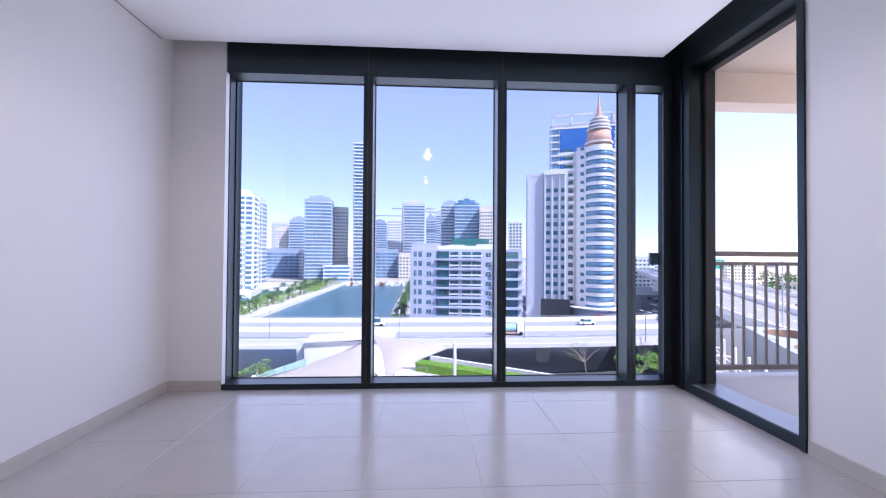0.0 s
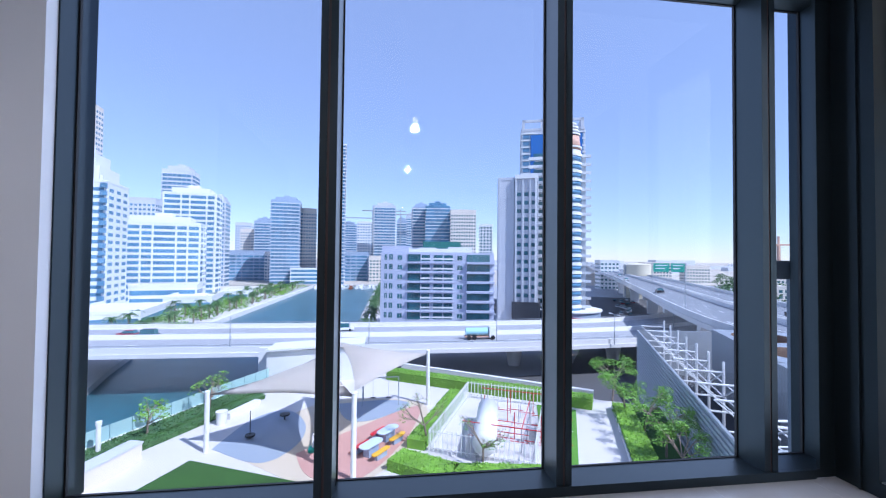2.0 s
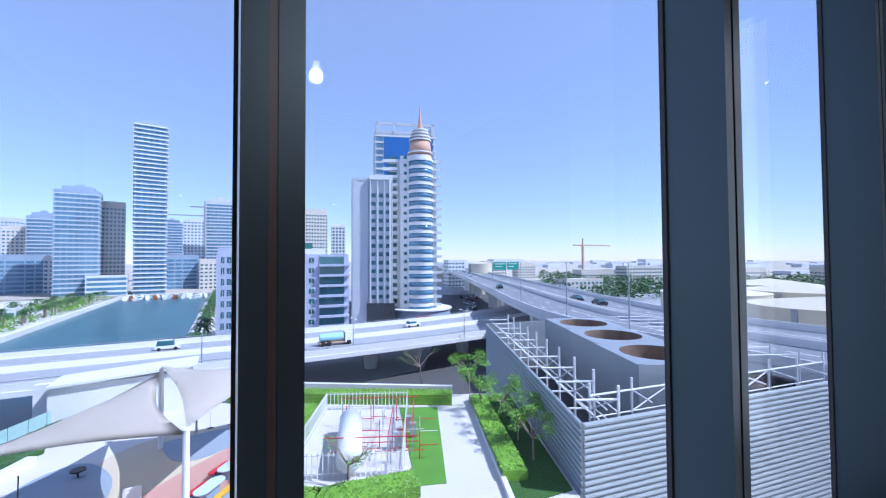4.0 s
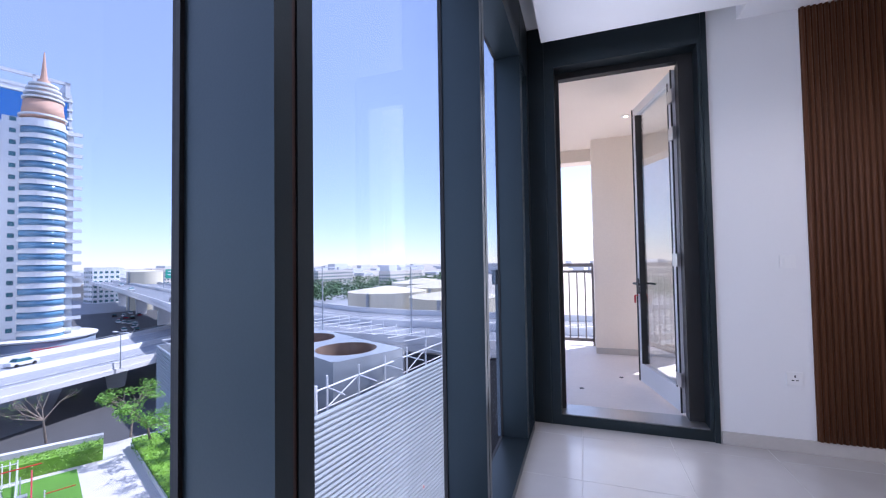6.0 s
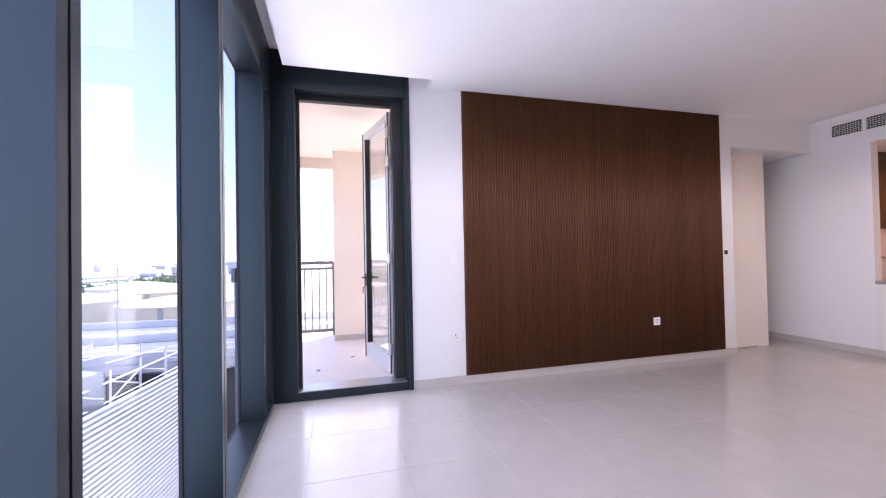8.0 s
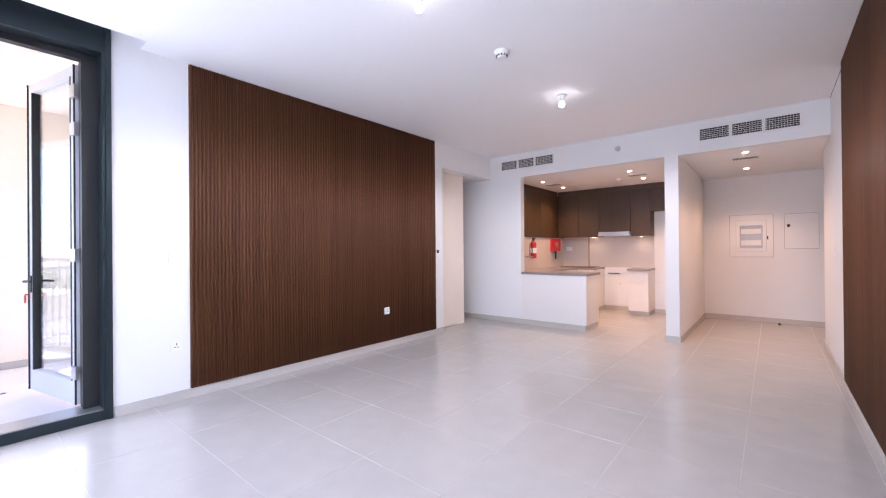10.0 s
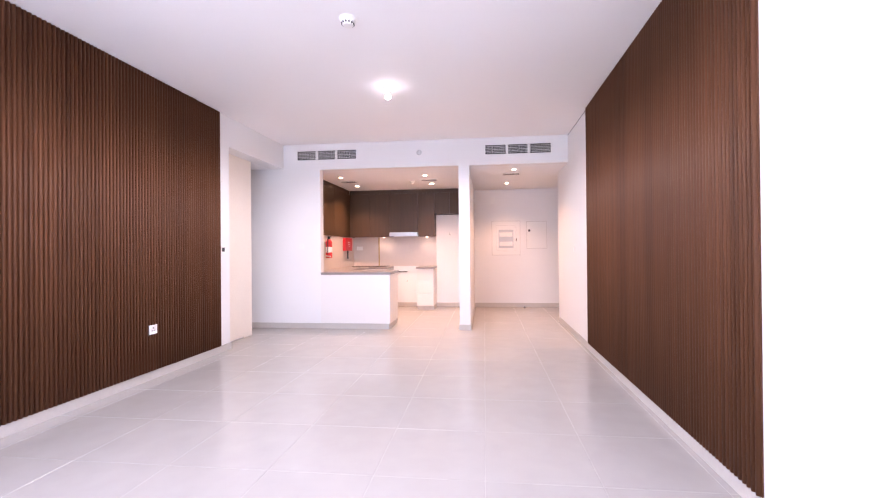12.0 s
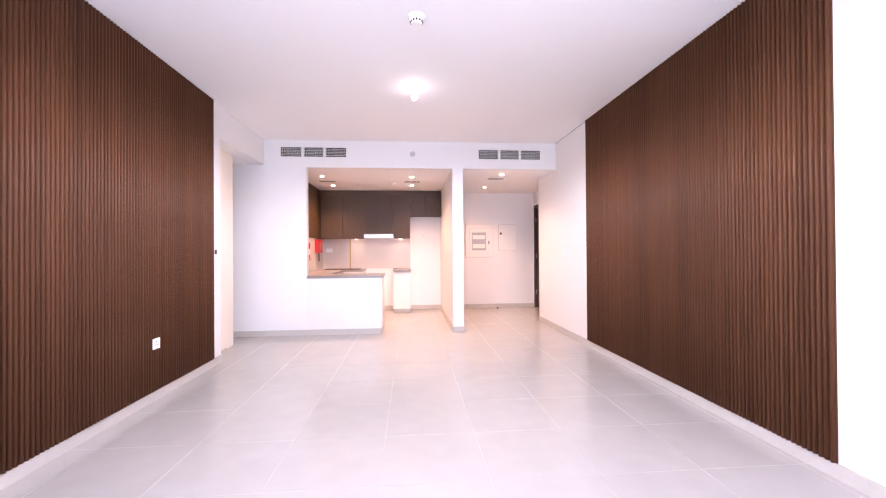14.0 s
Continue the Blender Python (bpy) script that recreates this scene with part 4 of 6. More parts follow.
# ---- podium garden ----
tagged(poly("podium", [(-21, 0.6), (-21.5, 26), (-11.3, 45), (2, 45), (20, 33.5), (24.6, 31.5), (17.0, 15.3), (14, 0.6)], -24, ZP, PAVE), "pale paved podium garden deck", "pavement", kind="structure")
tagged(poly("podium_wall", [(1.5, 44.5), (19, 33.2), (19.2, 33.6), (1.7, 44.9)], ZP, ZP + 1.0, CONCRETE), "pale concrete garden wall above the underpass", "wall", kind="structure")
def pad(name, pts, dz, material, label):
    tagged(poly(name, smooth_line(pts + [pts[0]], 5)[:-1] if len(pts) > 4 else pts, ZP, ZP + dz, material), label, "play surface", kind="structure")
pad("play_surface_sand", [(-11, 27), (-3, 21.5), (1.5, 26), (3.5, 33.5), (0, 36), (-6, 35.5)], 0.012, SANDPAD, "sand-coloured rubber playground surface")
pad("play_surface_blue", [(-11.8, 27.3), (-10.8, 32.3), (-8.5, 34), (-6.4, 31), (-6.2, 27.4), (-8, 25)], 0.02, BLUEPAD, "blue rubber playground surface")
pad("play_surface_pink", [(-6, 26), (-2, 30), (2.7, 33.8), (1.6, 28), (-1.5, 22.5), (-4.5, 23)], 0.028, PINKPAD, "pink rubber playground surface")
pad("play_surface_blue", [(-4.5, 35), (0, 35.6), (2.0, 34.2), (-1.0, 31.2), (-3.2, 31.4)], 0.034, BLUEPAD, "grey-blue rubber surface under the swing")
pad("lawn", [(-12.5, 25.8), (-4.6, 22.3), (-4, 17), (-14.5, 21)], 0.05, SHADEGRASS, "clipped green lawn, building shade put into its colour")
pad("lawn", [(13.4, 33.0), (16.4, 31.4), (11.3, 20.4), (9.6, 21.0)], 0.05, GRASS, "bright green lawn strip")

# the bed reuses the left lawn's darkened green
pad("planting_bed", [(13.6, 16.6), (20.3, 31.9), (24.2, 31.2), (17.3, 16.3)], 0.04, SHADEGRASS, "dark grassy bed beside the louvred wall")


def hedge(pts, w, h, seed, material=HEDGE, label="clipped dense green hedge"):
    rnd = random.Random(seed)
    bm = bmesh.new()
    line = [(Vector(a), Vector(b)) for a, b in zip(pts, pts[1:])]
    for a, b in line:
        d = (b - a)
        s = Vector((d.y, -d.x)).normalized()
        n = int(d.length * w * 55)
        q = [a + s * w / 2, b + s * w / 2, b - s * w / 2, a - s * w / 2]
        lo, hi = [bm.verts.new((*v, 0)) for v in q], [bm.verts.new((*v, h * 0.94)) for v in q]
        bm.faces.new(hi)
        for i in range(4):
            bm.faces.new((lo[i], lo[(i + 1) % 4], hi[(i + 1) % 4], hi[i]))
        for _ in range(n + int(d.length * h * 80)):
            f, g = rnd.random(), rnd.random()
            if rnd.random() < 0.5:
                p = Vector((*(a + d * f + s * w * (g - 0.5)), h + rnd.uniform(-0.08, 0.05)))
            else:
                p = Vector((*(a + d * f + s * w * (0.5 if rnd.random() < 0.5 else -0.5) * rnd.uniform(0.96, 1.06)), h * g))
            u = Vector((rnd.uniform(-1, 1), rnd.uniform(-1, 1), rnd.uniform(-1, 1))).normalized() * 0.10
            v = u.orthogonal().normalized() * 0.05
            bm.faces.new([bm.verts.new(p - u), bm.verts.new(p + v), bm.verts.new(p + u), bm.verts.new(p - v)])
    ob = make("hedge", bm, material)
    ob.location.z = ZP
    return tagged(ob, label, "hedge")


hedge([(0.2, 42.5), (18.2, 31.9)], 1.5, 1.0, 1)
hedge([(6.6, 36.0), (2.0, 25.8)], 1.3, 0.7, 2)
hedge([(0.6, 24.0), (4.0, 21.6), (9.5, 20.8)], 1.8, 0.7, 3)
hedge([(20.4, 31.0), (15.0, 18.6)], 1.5, 0.7, 4, label="low green planting beside the louvred wall")
# the next two beds take the dark palm green in place of building shade
hedge([(-18.9, 25.5), (-11.2, 42.0)], 1.8, 0.6, 5, DARKLEAF, label="green planting bed by the canal edge, coloured darker for shade")
hedge([(-17.6, 26.8), (-12.0, 37.5)], 1.6, 0.4, 6, DARKLEAF, "low groundcover bed coloured darker for shade")
setting("planter_edge", ribbon([(13.3, 16.6), (20.0, 31.6)], [(-0.15, ZP), (0.15, ZP), (0.15, ZP + 0.35), (-0.15, ZP + 0.35)]), CONCRETE, "low concrete planter edge", "kerb")
gr = thing("glass_balustrade", (-20.3, 26, ZP), "green-tinted glass balustrade along the canal edge", "balustrade")
d = Vector((9.0, 18.6, 0))
for i in range(14):
    p, q = d * i / 14, d * (i + 0.96) / 14
    bm = ribbon([(p.x, p.y), (q.x, q.y)], [(-0.02, 0.45), (0.02, 0.45), (0.02, 1.45), (-0.02, 1.45)])
    part("glass_panel", bm, CLEARRAIL, gr)
part("upstand", ribbon([(0, 0), (d.x, d.y)], [(-0.25, 0), (0.25, 0), (0.25, 0.45), (-0.25, 0.45)]), CONCRETE, gr)
for i, (x, y, h) in enumerate(((20.2, 33.5, 4.2), (19.4, 30.0, 3.6), (18.6, 26.5, 3.6), (17.9, 23.0, 3.6), (16.9, 20.2, 3.0))):
    tree(x + 0.7, y - 0.2, ZP, h * 1.1, 20 + i, 0.95, 0.10, 55)
tree(18.2, 38.5, ZP, 4.6, 31, 1.0, 0.07, 6, True, "bare twiggy young tree")
tree(2.9, 26.4, ZP, 3.6, 32, 1.0, 0.09, 10, True, "sparse young tree with few leaves")
tree(6.0, 22.6, ZP, 3.4, 33, 1.0, 0.09, 10, True, "sparse young tree by the gas tank")
tree(-16.8, 28.9, ZP, 3.2, 34, 0.8, 0.12, 16, False, "small young tree in the planting bed")
tree(-14.6, 33.4, ZP, 3.4, 35, 0.8, 0.12, 16, False, "small young tree in the planting bed")

# pavilion, sails, play things
pv = thing("stair_pavilion", (-9.5, 43.5, ZP), "white rounded stair pavilion at the bridge", "pavilion")
bm = bmesh.new()
bx(bm, -4.4, 6.5, -1.3, 1.7, -10, 3.3)
for ed in [x for x in bm.edges if abs(x.verts[0].co.x + 4.4) < 0.01 and abs(x.verts[1].co.x + 4.4) < 0.01 and abs(x.verts[0].co.z - x.verts[1].co.z) > 1]:
    bmesh.ops.bevel(bm, geom=[ed], offset=1.2, segments=8, affect="EDGES")
part("wall", bm, FWHITE, pv)
bm = bmesh.new()
for v in bx(bm, -3.2, 6.9, -1.7, 2.0, 3.3, 3.5):
    v.co.z += 0.05 * v.co.x + 0.1
part("roof", bm, FWHITE, pv)
part("base", box(-3.2, 6.2, -1.1, 1.5, 3.3, 3.34), FWHITE, pv)
PA, PB, PC, PM = Vector((-12, 26.9, -8.2)), Vector((-1.9, 22.4, -7.1)), Vector((3.6, 34.1, -7.4)), Vector((-4.3, 34.0, -6.6))
for nm, p in (("sail_post", PA), ("sail_post", PB), ("sail_post", PC), ("sail_post", PM)):
    t = thing(nm, (p.x, p.y, ZP), "white round post carrying a shade sail", "post", "shade sail posts")
    part("shaft", rod((0, 0, 0), (0, 0, p.z - ZP + 0.25), 0.17, 0.15, 16), POLE, t)
    part("cap", rod((0, 0, p.z - ZP + 0.25), (0, 0, p.z - ZP + 0.32), 0.19, 0.12, 16), POLE, t)


def sail(a, b, c, sag=0.16):
    """A three-cornered cloth with hollowed edges."""
    n, bm = 16, bmesh.new()
    mid = (a + b + c) / 3
    grid = {}
    for i in range(n + 1):
        for j in range(n + 1 - i):
            u, v = i / n, j / n
            w = 1 - u - v
            p = a * w + b * u + c * v
            pull = 4 * sag * (max(0, w * u) + max(0, u * v) + max(0, v * w)) * (1 - 27 * u * v * w * 0.8)
            p = p + (mid - p) * pull
            p.z += 1.1 * (27 * u * v * w) * 0.4 - pull * 0.6
            grid[i, j] = bm.verts.new(p)
    for i in range(n):
        for j in range(n - i):
            bm.faces.new((grid[i, j], grid[i + 1, j], grid[i, j + 1])).smooth = True
            if i + j < n - 1:
                bm.faces.new((grid[i + 1, j], grid[i + 1, j + 1], grid[i, j + 1])).smooth = True
    bmesh.ops.solidify(bm, geom=bm.faces[:], thickness=0.02)
    return tagged(make("shade_sail", bm, SAIL), "cream tensioned fabric shade sail over the playground", "shade sail", "shade sails")


sail(PA, PM, PB, 0.24)
sail(PC, PB + Vector((0, 0, 0.3)), PM + Vector((0, 0, 0.4)))


def bench(x, y, w, rot):
    t = thing("bench", (x, y, ZP), "long white concrete garden bench", "bench")
    t.rotation_euler.z = radians(rot)
    part("seat", box(-w / 2, w / 2, -0.3, 0.3, 0, 0.5, bevel=0.03), CONCRETE, t)


bench(-12.1, 34.0, 3.4, 66)
wl = thing("planter_wall", (-16.6, 24.2, ZP), "cream rendered low planter wall with grey cap", "planter")
wl.rotation_euler.z = radians(74)
part("wall", box(-2.2, 2.2, -0.45, 0.45, 0, 1.1), FCREAM, wl)
part("cap", box(-2.25, 2.25, -0.5, 0.5, 1.1, 1.22), FSILVER, wl)
bn = thing("litter_bin", (-12.9, 31.6, ZP), "white round litter bin", "bin")
part("body", rod((0, 0, 0), (0, 0, 0.95), 0.34, 0.42, 20), POLE, bn)
part("rim", rod((0, 0, 0.95), (0, 0, 1.0), 0.44, 0.44, 20), CONCRETE, bn)
ps = thing("post_light", (-18.4, 26.6, ZP), "white round garden post", "post")
part("shaft", rod((0, 0, 0), (0, 0, 2.2), 0.14, 0.14), POLE, ps)
part("cap", rod((0, 0, 2.2), (0, 0, 2.45), 0.18, 0.18), POLE, ps)
sp = thing("spinner", (-9.8, 28.7, ZP), "black standing playground spinner", "play equipment")
part("pole", rod((0, 0, 0), (0, 0, 2.0), 0.03), BLACK, sp)
part("disc", rod((0, 0, 0.2), (0, 0, 0.3), 0.35), BLACK, sp)
ts = thing("play_stool", (-8.2, 31.9, ZP), "small dark playground stool", "play equipment")
part("seat", rod((0, 0, 0.4), (0, 0, 0.5), 0.4), BLACK, ts)
part("stem", rod((0, 0, 0), (0, 0, 0.4), 0.06), BLACK, ts)
sw = thing("swing", (-0.6, 35.0, ZP), "grey metal swing frame with two seats", "swing")
part("top_bar", rod((-1.6, 0, 2.3), (1.6, 0, 2.3), 0.05), GALV, sw)
for x in (-1.6, 1.6):
    for y in (-0.9, 0.9):
        part("leg", rod((x, y, 0), (x, 0, 2.3), 0.04), GALV, sw)
for x in (-0.7, 0.7):
    part("swing_seat", boxes((x - 0.22, x + 0.22, -0.1, 0.1, 0.45, 0.5)), BLACK, sw)
    part("chain", rod((x, 0, 0.5), (x, 0, 2.3), 0.012, seg=6), GALV, sw)
ck = thing("toddler_climber", (-4.6, 26.3, ZP), "small green and white toddler climber", "play equipment")
part("panel", boxes((-0.4, 0.4, -0.05, 0.05, 0.2, 1.2)), POLE, ck)
part("base", boxes((-0.6, 0.3, -0.3, 0.3, 0, 0.25)), GREENP, ck)


def picnic(x, y, rot):
    t = thing("picnic_table", (x, y, ZP), "rounded pale blue picnic table with red and yellow seats", "picnic table", "picnic tables")
    t.rotation_euler.z = radians(rot)
    def slab(w, d, z, h):
        """A stadium-shaped plate."""
        bm = bmesh.new()
        pts = [(sx * (w / 2 - d / 2) + d / 2 * math.cos(a), d / 2 * math.sin(a)) for sx, a0 in ((1, -1.5708), (-1, 1.5708)) for a in [a0 + 3.1416 * q / 8 for q in range(9)]]
        lo, hi = [bm.verts.new((x, y, z)) for x, y in pts], [bm.verts.new((x, y, z + h)) for x, y in pts]
        bm.faces.new(lo[::-1]), bm.faces.new(hi)
        for q in range(len(pts)):
            bm.faces.new((lo[q], lo[(q + 1) % len(pts)], hi[(q + 1) % len(pts)], hi[q]))
        return bm
    part("tabletop", slab(2.0, 0.85, 0.72, 0.06), mat("pale_blue_laminate", (0.52, 0.62, 0.74), 0.4), t)
    part("pedestal", boxes((-0.5, 0.5, -0.25, 0.25, 0, 0.72)), NAVY, t)
    for k, m in ((-0.85, YELLOW), (0.85, RED)):
        o = part("bench_seat", slab(1.7, 0.4, 0.42, 0.06), m, t)
        o.location.y = k
        part("bench_foot", boxes((-0.5, 0.5, k - 0.12, k + 0.12, 0, 0.42)), NAVY, t)


picnic(-1.0, 25.4, 52)
picnic(0.1, 27.5, 52)

# fenced gas tank
gt = thing("gas_tank", (7.2, 26.6, ZP), "white horizontal gas tank on saddles in a pen", "gas tank")
gt.rotation_euler.z = radians(-16)
bm = bmesh.new()
cyl(bm, (0, -3.1, 1.2), (0, 3.1, 1.2), 0.8, seg=28)
for y in (-3.1, 3.1):
    ball(bm, (0, y, 1.2), 0.8, (1, 0.5, 1), 3)
part("shell", bm, POLE, gt, smooth=True)
for y in (-1.6, 1.6):
    part("saddle", boxes((-0.8, 0.8, y - 0.2, y + 0.2, 0, 0.7)), CONCRETE, gt)
gp = thing("gas_pipework", (10.4, 27.2, ZP), "red and grey gas pipes with valves beside the tank", "pipework")
gp.rotation_euler.z = radians(-25)
for i, (a, b, m) in enumerate((((-4, 1, 0.4), (2, 1, 0.4), RED), ((-4, -1, 0.4), (2, -1, 0.4), RED), ((0, -3, 1.6), (0, 3, 1.6), RED), ((0, -3, 0), (0, -3, 1.6), GALV), ((0, 3, 0), (0, 3, 1.6), GALV), ((1.6, -2, 0), (1.6, -2, 1.9), GALV), ((1.6, -2, 1.9), (1.6, 3, 1.9), RED),
                            ((1.6, 3, 0), (1.6, 3, 1.9), GALV), ((-4, 2.6, 2.3), (2, 2.6, 2.3), RED), ((-4, 2.6, 0), (-4, 2.6, 2.3), GALV), ((-4, -3.6, 1.9), (2, -3.6, 1.9), RED), ((-4, -3.6, 0), (-4, -3.6, 1.9), GALV), ((0.8, 0, 0.3), (0.8, 2.6, 0.3), YELLOW))):
    part("pipe", rod(a, b, 0.035, seg=8), m, gp)
for i in range(26):
    x, y = -3.6 + (i % 7) * 0.95, (-3.6, -1.6, 1.4, 3.0)[i % 4] + 0.35 * (i % 3)
    part("riser", rod((x, y, 0), (x, y, 1.2 + 0.35 * (i % 3)), 0.03, seg=8), (POLE, GALV, RED)[i % 3], gp)
    part("branch", rod((x, y, 1.0 + 0.2 * (i % 2)), (x + 1.25, y, 1.0 + 0.2 * (i % 2)), 0.025, seg=8), (RED, POLE)[i % 2], gp)
for x, y in ((1.6, 0.5), (1.2, 1.8), (0.6, -1.4)):
    part("valve_box", boxes((x - 0.25, x + 0.25, y - 0.2, y + 0.2, 0.2, 1.1)), GALV, gp)
fc = thing("pen_fence", (0, 0, ZP), "white metal picket fence round the gas tank", "fence")
pen = [Vector((2.9, 25.4)), Vector((7.6, 35.6)), Vector((14.0, 32.6)), Vector((9.4, 22.6)), Vector((2.9, 25.4))]
picket = None
for a, b in zip(pen, pen[1:]):
    d = b - a
    n = int(d.length / 0.32)
    for z in (0.25, 1.35):
        part("fence_rail", ribbon([tuple(a), tuple(b)], [(-0.02, z), (0.02, z), (0.02, z + 0.05), (-0.02, z + 0.05)]), POLE, fc)
    for i in range(n):
        if not picket:
            picket = part("picket", box(-0.025, 0.025, -0.025, 0.025, 0, 1.55), POLE, fc)
            ob = picket
        else:
            ob = new("picket", picket.data)
            ob.parent = fc
        ob.location = (*(a + d * i / n), 0)

# ---- cooling plant ----
C0, C1, C2, C3 = Vector((17.5, 15.7)), Vector((32.7, 47.2)), Vector((47.0, 44.0)), Vector((44.5, 11.5))
pl = thing("cooling_plant", (0, 0, 0), "galvanised louvred plant enclosure with cooling towers", "plant enclosure")
poly("plant_deck", [tuple(C0 + Vector((0.4, 0.3))), tuple(C1), (45.7, 41.0), (33.5, 13.9)], -24, -13.5, PITSHADE).parent = pl
poly("pit_floor", [(33.6, 13.9), (45.8, 41.0), tuple(C2), tuple(C3 + Vector((0, 0.5)))], -24, -21, PITSHADE).parent = pl
for a, b in ((C0, C1), (C0, C3)):
    d = (b - a).normalized()
    outw = Vector((-d.y, d.x)) if b is C1 else Vector((d.y, -d.x))
    prof = [(0.0, 0.0), (0.15, -0.03), (0.19, -0.13), (0.04, -0.34), (0.0, -0.35)]
    for i in range(44):
        z = -8.0 - i * 0.36
        sgn = -1 if b is C1 else 1
        part("louvre", ribbon([tuple(a), tuple(b)], [(o * sgn, z + q) for o, q in prof]), LOUVRE, pl)
    part("wall_back", ribbon([tuple(a), tuple(b)], [(-0.05, -24), (0.0, -24), (0.0, -8.05), (-0.05, -8.05)]), GALV, pl)
part("wall_back", ribbon([tuple(C1), tuple(C2)], [(-0.1, -18), (0.1, -18), (0.1, -8.0), (-0.1, -8.0)]), GALV, pl)
part("pit_wall", ribbon([(45.6, 0), (46.2, 18), (47.2, 40)], [(-0.2, -24), (0.2, -24), (0.2, -10.3), (-0.2, -10.3)]), PITSHADE, pl, "dark wall below the highway edge")
for k in range(12):
    part("wall_post", box(45.5 + 0.06 * k - 0.09, 45.5 + 0.06 * k + 0.09, 2.9 + 3.1 * k, 3.1 + 3.1 * k, -13.5, -9.6), GALV, pl)
tagp = thing("warning_sign", (31.98, 13.45, -18.19), "small red and white sign plate on the louvres", "sign")
tagp.rotation_euler.z = math.atan2(-4.2, 27.0)
part("plate", box(-0.16, 0.16, -0.22, -0.19, -0.19, 0.19), POLE, tagp)
part("red_panel", box(-0.12, 0.12, -0.225, -0.221, -0.14, 0.1), RED, tagp)
U, V = Vector((0.433, 0.90)).normalized(), Vector((0.90, -0.433)).normalized()
for k, (x, y) in enumerate(((31.0, 20.3), (34.4, 27.2), (37.8, 34.1))):
    ct = thing("cooling_tower", (x, y, -13.5), "grey metal cooling tower unit with round fan opening", "cooling tower", "cooling towers")
    ct.rotation_euler.z = math.atan2(V.y, V.x)
    bm = bmesh.new()
    n = 40
    ring = [bm.verts.new((2.75 * math.cos(6.2832 * i / n), 2.75 * math.sin(6.2832 * i / n), 7.0)) for i in range(n)]
    sq = []
    for i in range(n):
        c, s = math.cos(6.2832 * i / n), math.sin(6.2832 * i / n)
        m = max(abs(c) / 3.5, abs(s) / 3.82)
        sq.append(bm.verts.new((c / m, s / m, 7.0)))
    for i in range(n):
        bm.faces.new((ring[i], ring[(i + 1) % n], sq[(i + 1) % n], sq[i]))
    part("top_plate", bm, GALV, ct)
    part("casing", boxes((-3.5, 3.5, -3.82, -3.74, 2.6, 6.99), (-3.5, 3.5, 3.74, 3.82, 2.6, 6.99), (-3.5, -3.42, -3.74, 3.74, 2.6, 6.99), (3.42, 3.5, -3.74, 3.74, 2.6, 6.99)), GALV, ct)
    part("lower_casing", box(-3.3, 3.3, -3.6, 3.6, 0.0, 2.6), LOUVRE, ct)
    bm = bmesh.new()
    lo, hi = [], []
    for i in range(n):
        c, s = math.cos(6.2832 * i / n), math.sin(6.2832 * i / n)
        lo.append(bm.verts.new((2.7 * c, 2.7 * s, 5.0))), hi.append(bm.verts.new((2.75 * c, 2.75 * s, 7.02)))
    for i in range(n):
        bm.faces.new((lo[i], lo[(i + 1) % n], hi[(i + 1) % n], hi[i]))
    bm.faces.new(lo)
    part("fan_throat", bm, RUST, ct, "rust-stained fan throat")
fm = thing("steel_bracing", (0, 0, -12.3), "white galvanised steel bracing behind the louvred wall", "steel frame")
def beam(a, b, r=0.07):
    part("beam", rod(a, b, r, seg=6), POLE, fm)
for i in range(10):
    p = C0 + (C1 - C0) * (i + 0.3) / 10
    q = p + V * 2.6
    beam((*p, 5.2), (*q, 5.2)), beam((*q, 0), (*q, 6.0), 0.1), beam((*p, 3.4), (*q, 3.4)), beam((*p, 5.2), (*q, 3.0), 0.05)
    if i < 9:
        p2 = C0 + (C1 - C0) * (i + 1.3) / 10 + V * 2.6
        beam((*q, 5.2), (*p2, 3.4), 0.06), beam((*q, 4.4), (*p2, 4.4), 0.05), beam((*q, 3.4), (*p2, 3.4), 0.05)
for i in range(8):
    p = C0 + (C3 - C0) * (i + 0.5) / 8
    q = p + U * 2.4
    beam((*q, 0), (*q, 5.6), 0.09), beam((*p, 4.8), (*q, 4.8), 0.05)
    if i < 7:
        q2 = C0 + (C3 - C0) * (i + 1.5) / 8 + U * 2.4
        beam((*q, 4.8), (*q2, 4.8), 0.07), beam((*q, 3.4), (*q2, 3.4), 0.05)
        if i % 3 == 1:
            beam((*q, 3.4), (*q2, 4.8), 0.05)
for i in range(9):
    p = Vector((39.5, 18.5)) + U * i * 3.0
    beam((*p, 4.9), (*(p + V * 6), 4.9), 0.06)
    beam((*(p + V * 6), 0), (*(p + V * 6), 5.2), 0.08)


# ---- street lamps, signs, cranes ----
def street_lamp(x, y, z, h, rot):
    t = thing("street_lamp", (x, y, z), "tall pale steel street lamp", "street lamp", "street lamps")
    t.rotation_euler.z = radians(rot)
    part("pole", rod((0, 0, 0), (0, 0, h), 0.12, 0.07, 10), GALV, t)
    part("arm", rod((-1.4, 0, h), (1.4, 0, h), 0.05, seg=8), GALV, t)
    part("lamp_head", boxes((-2.0, -1.0, -0.16, 0.16, h - 0.05, h + 0.1), (1.0, 2.0, -0.16, 0.16, h - 0.05, h + 0.1)), POLE, t)


for x in (-86, -58, -30, -4, 22, 48, 74):
    street_lamp(x, 78.6 if x < 50 else 84 + (x - 48) * 0.4, -17.0, 6.5, 90)
for i in (9, 13, 17, 21, 25):
    a, b = Vector(HW[i]), Vector(HW[i + 1])
    street_lamp(a.x + 2, a.y, -9.3, 10, -25)
sg = thing("gantry_sign", (128, 168, -9.3), "green overhead highway direction signs", "road sign")
sg.rotation_euler.z = radians(-25)
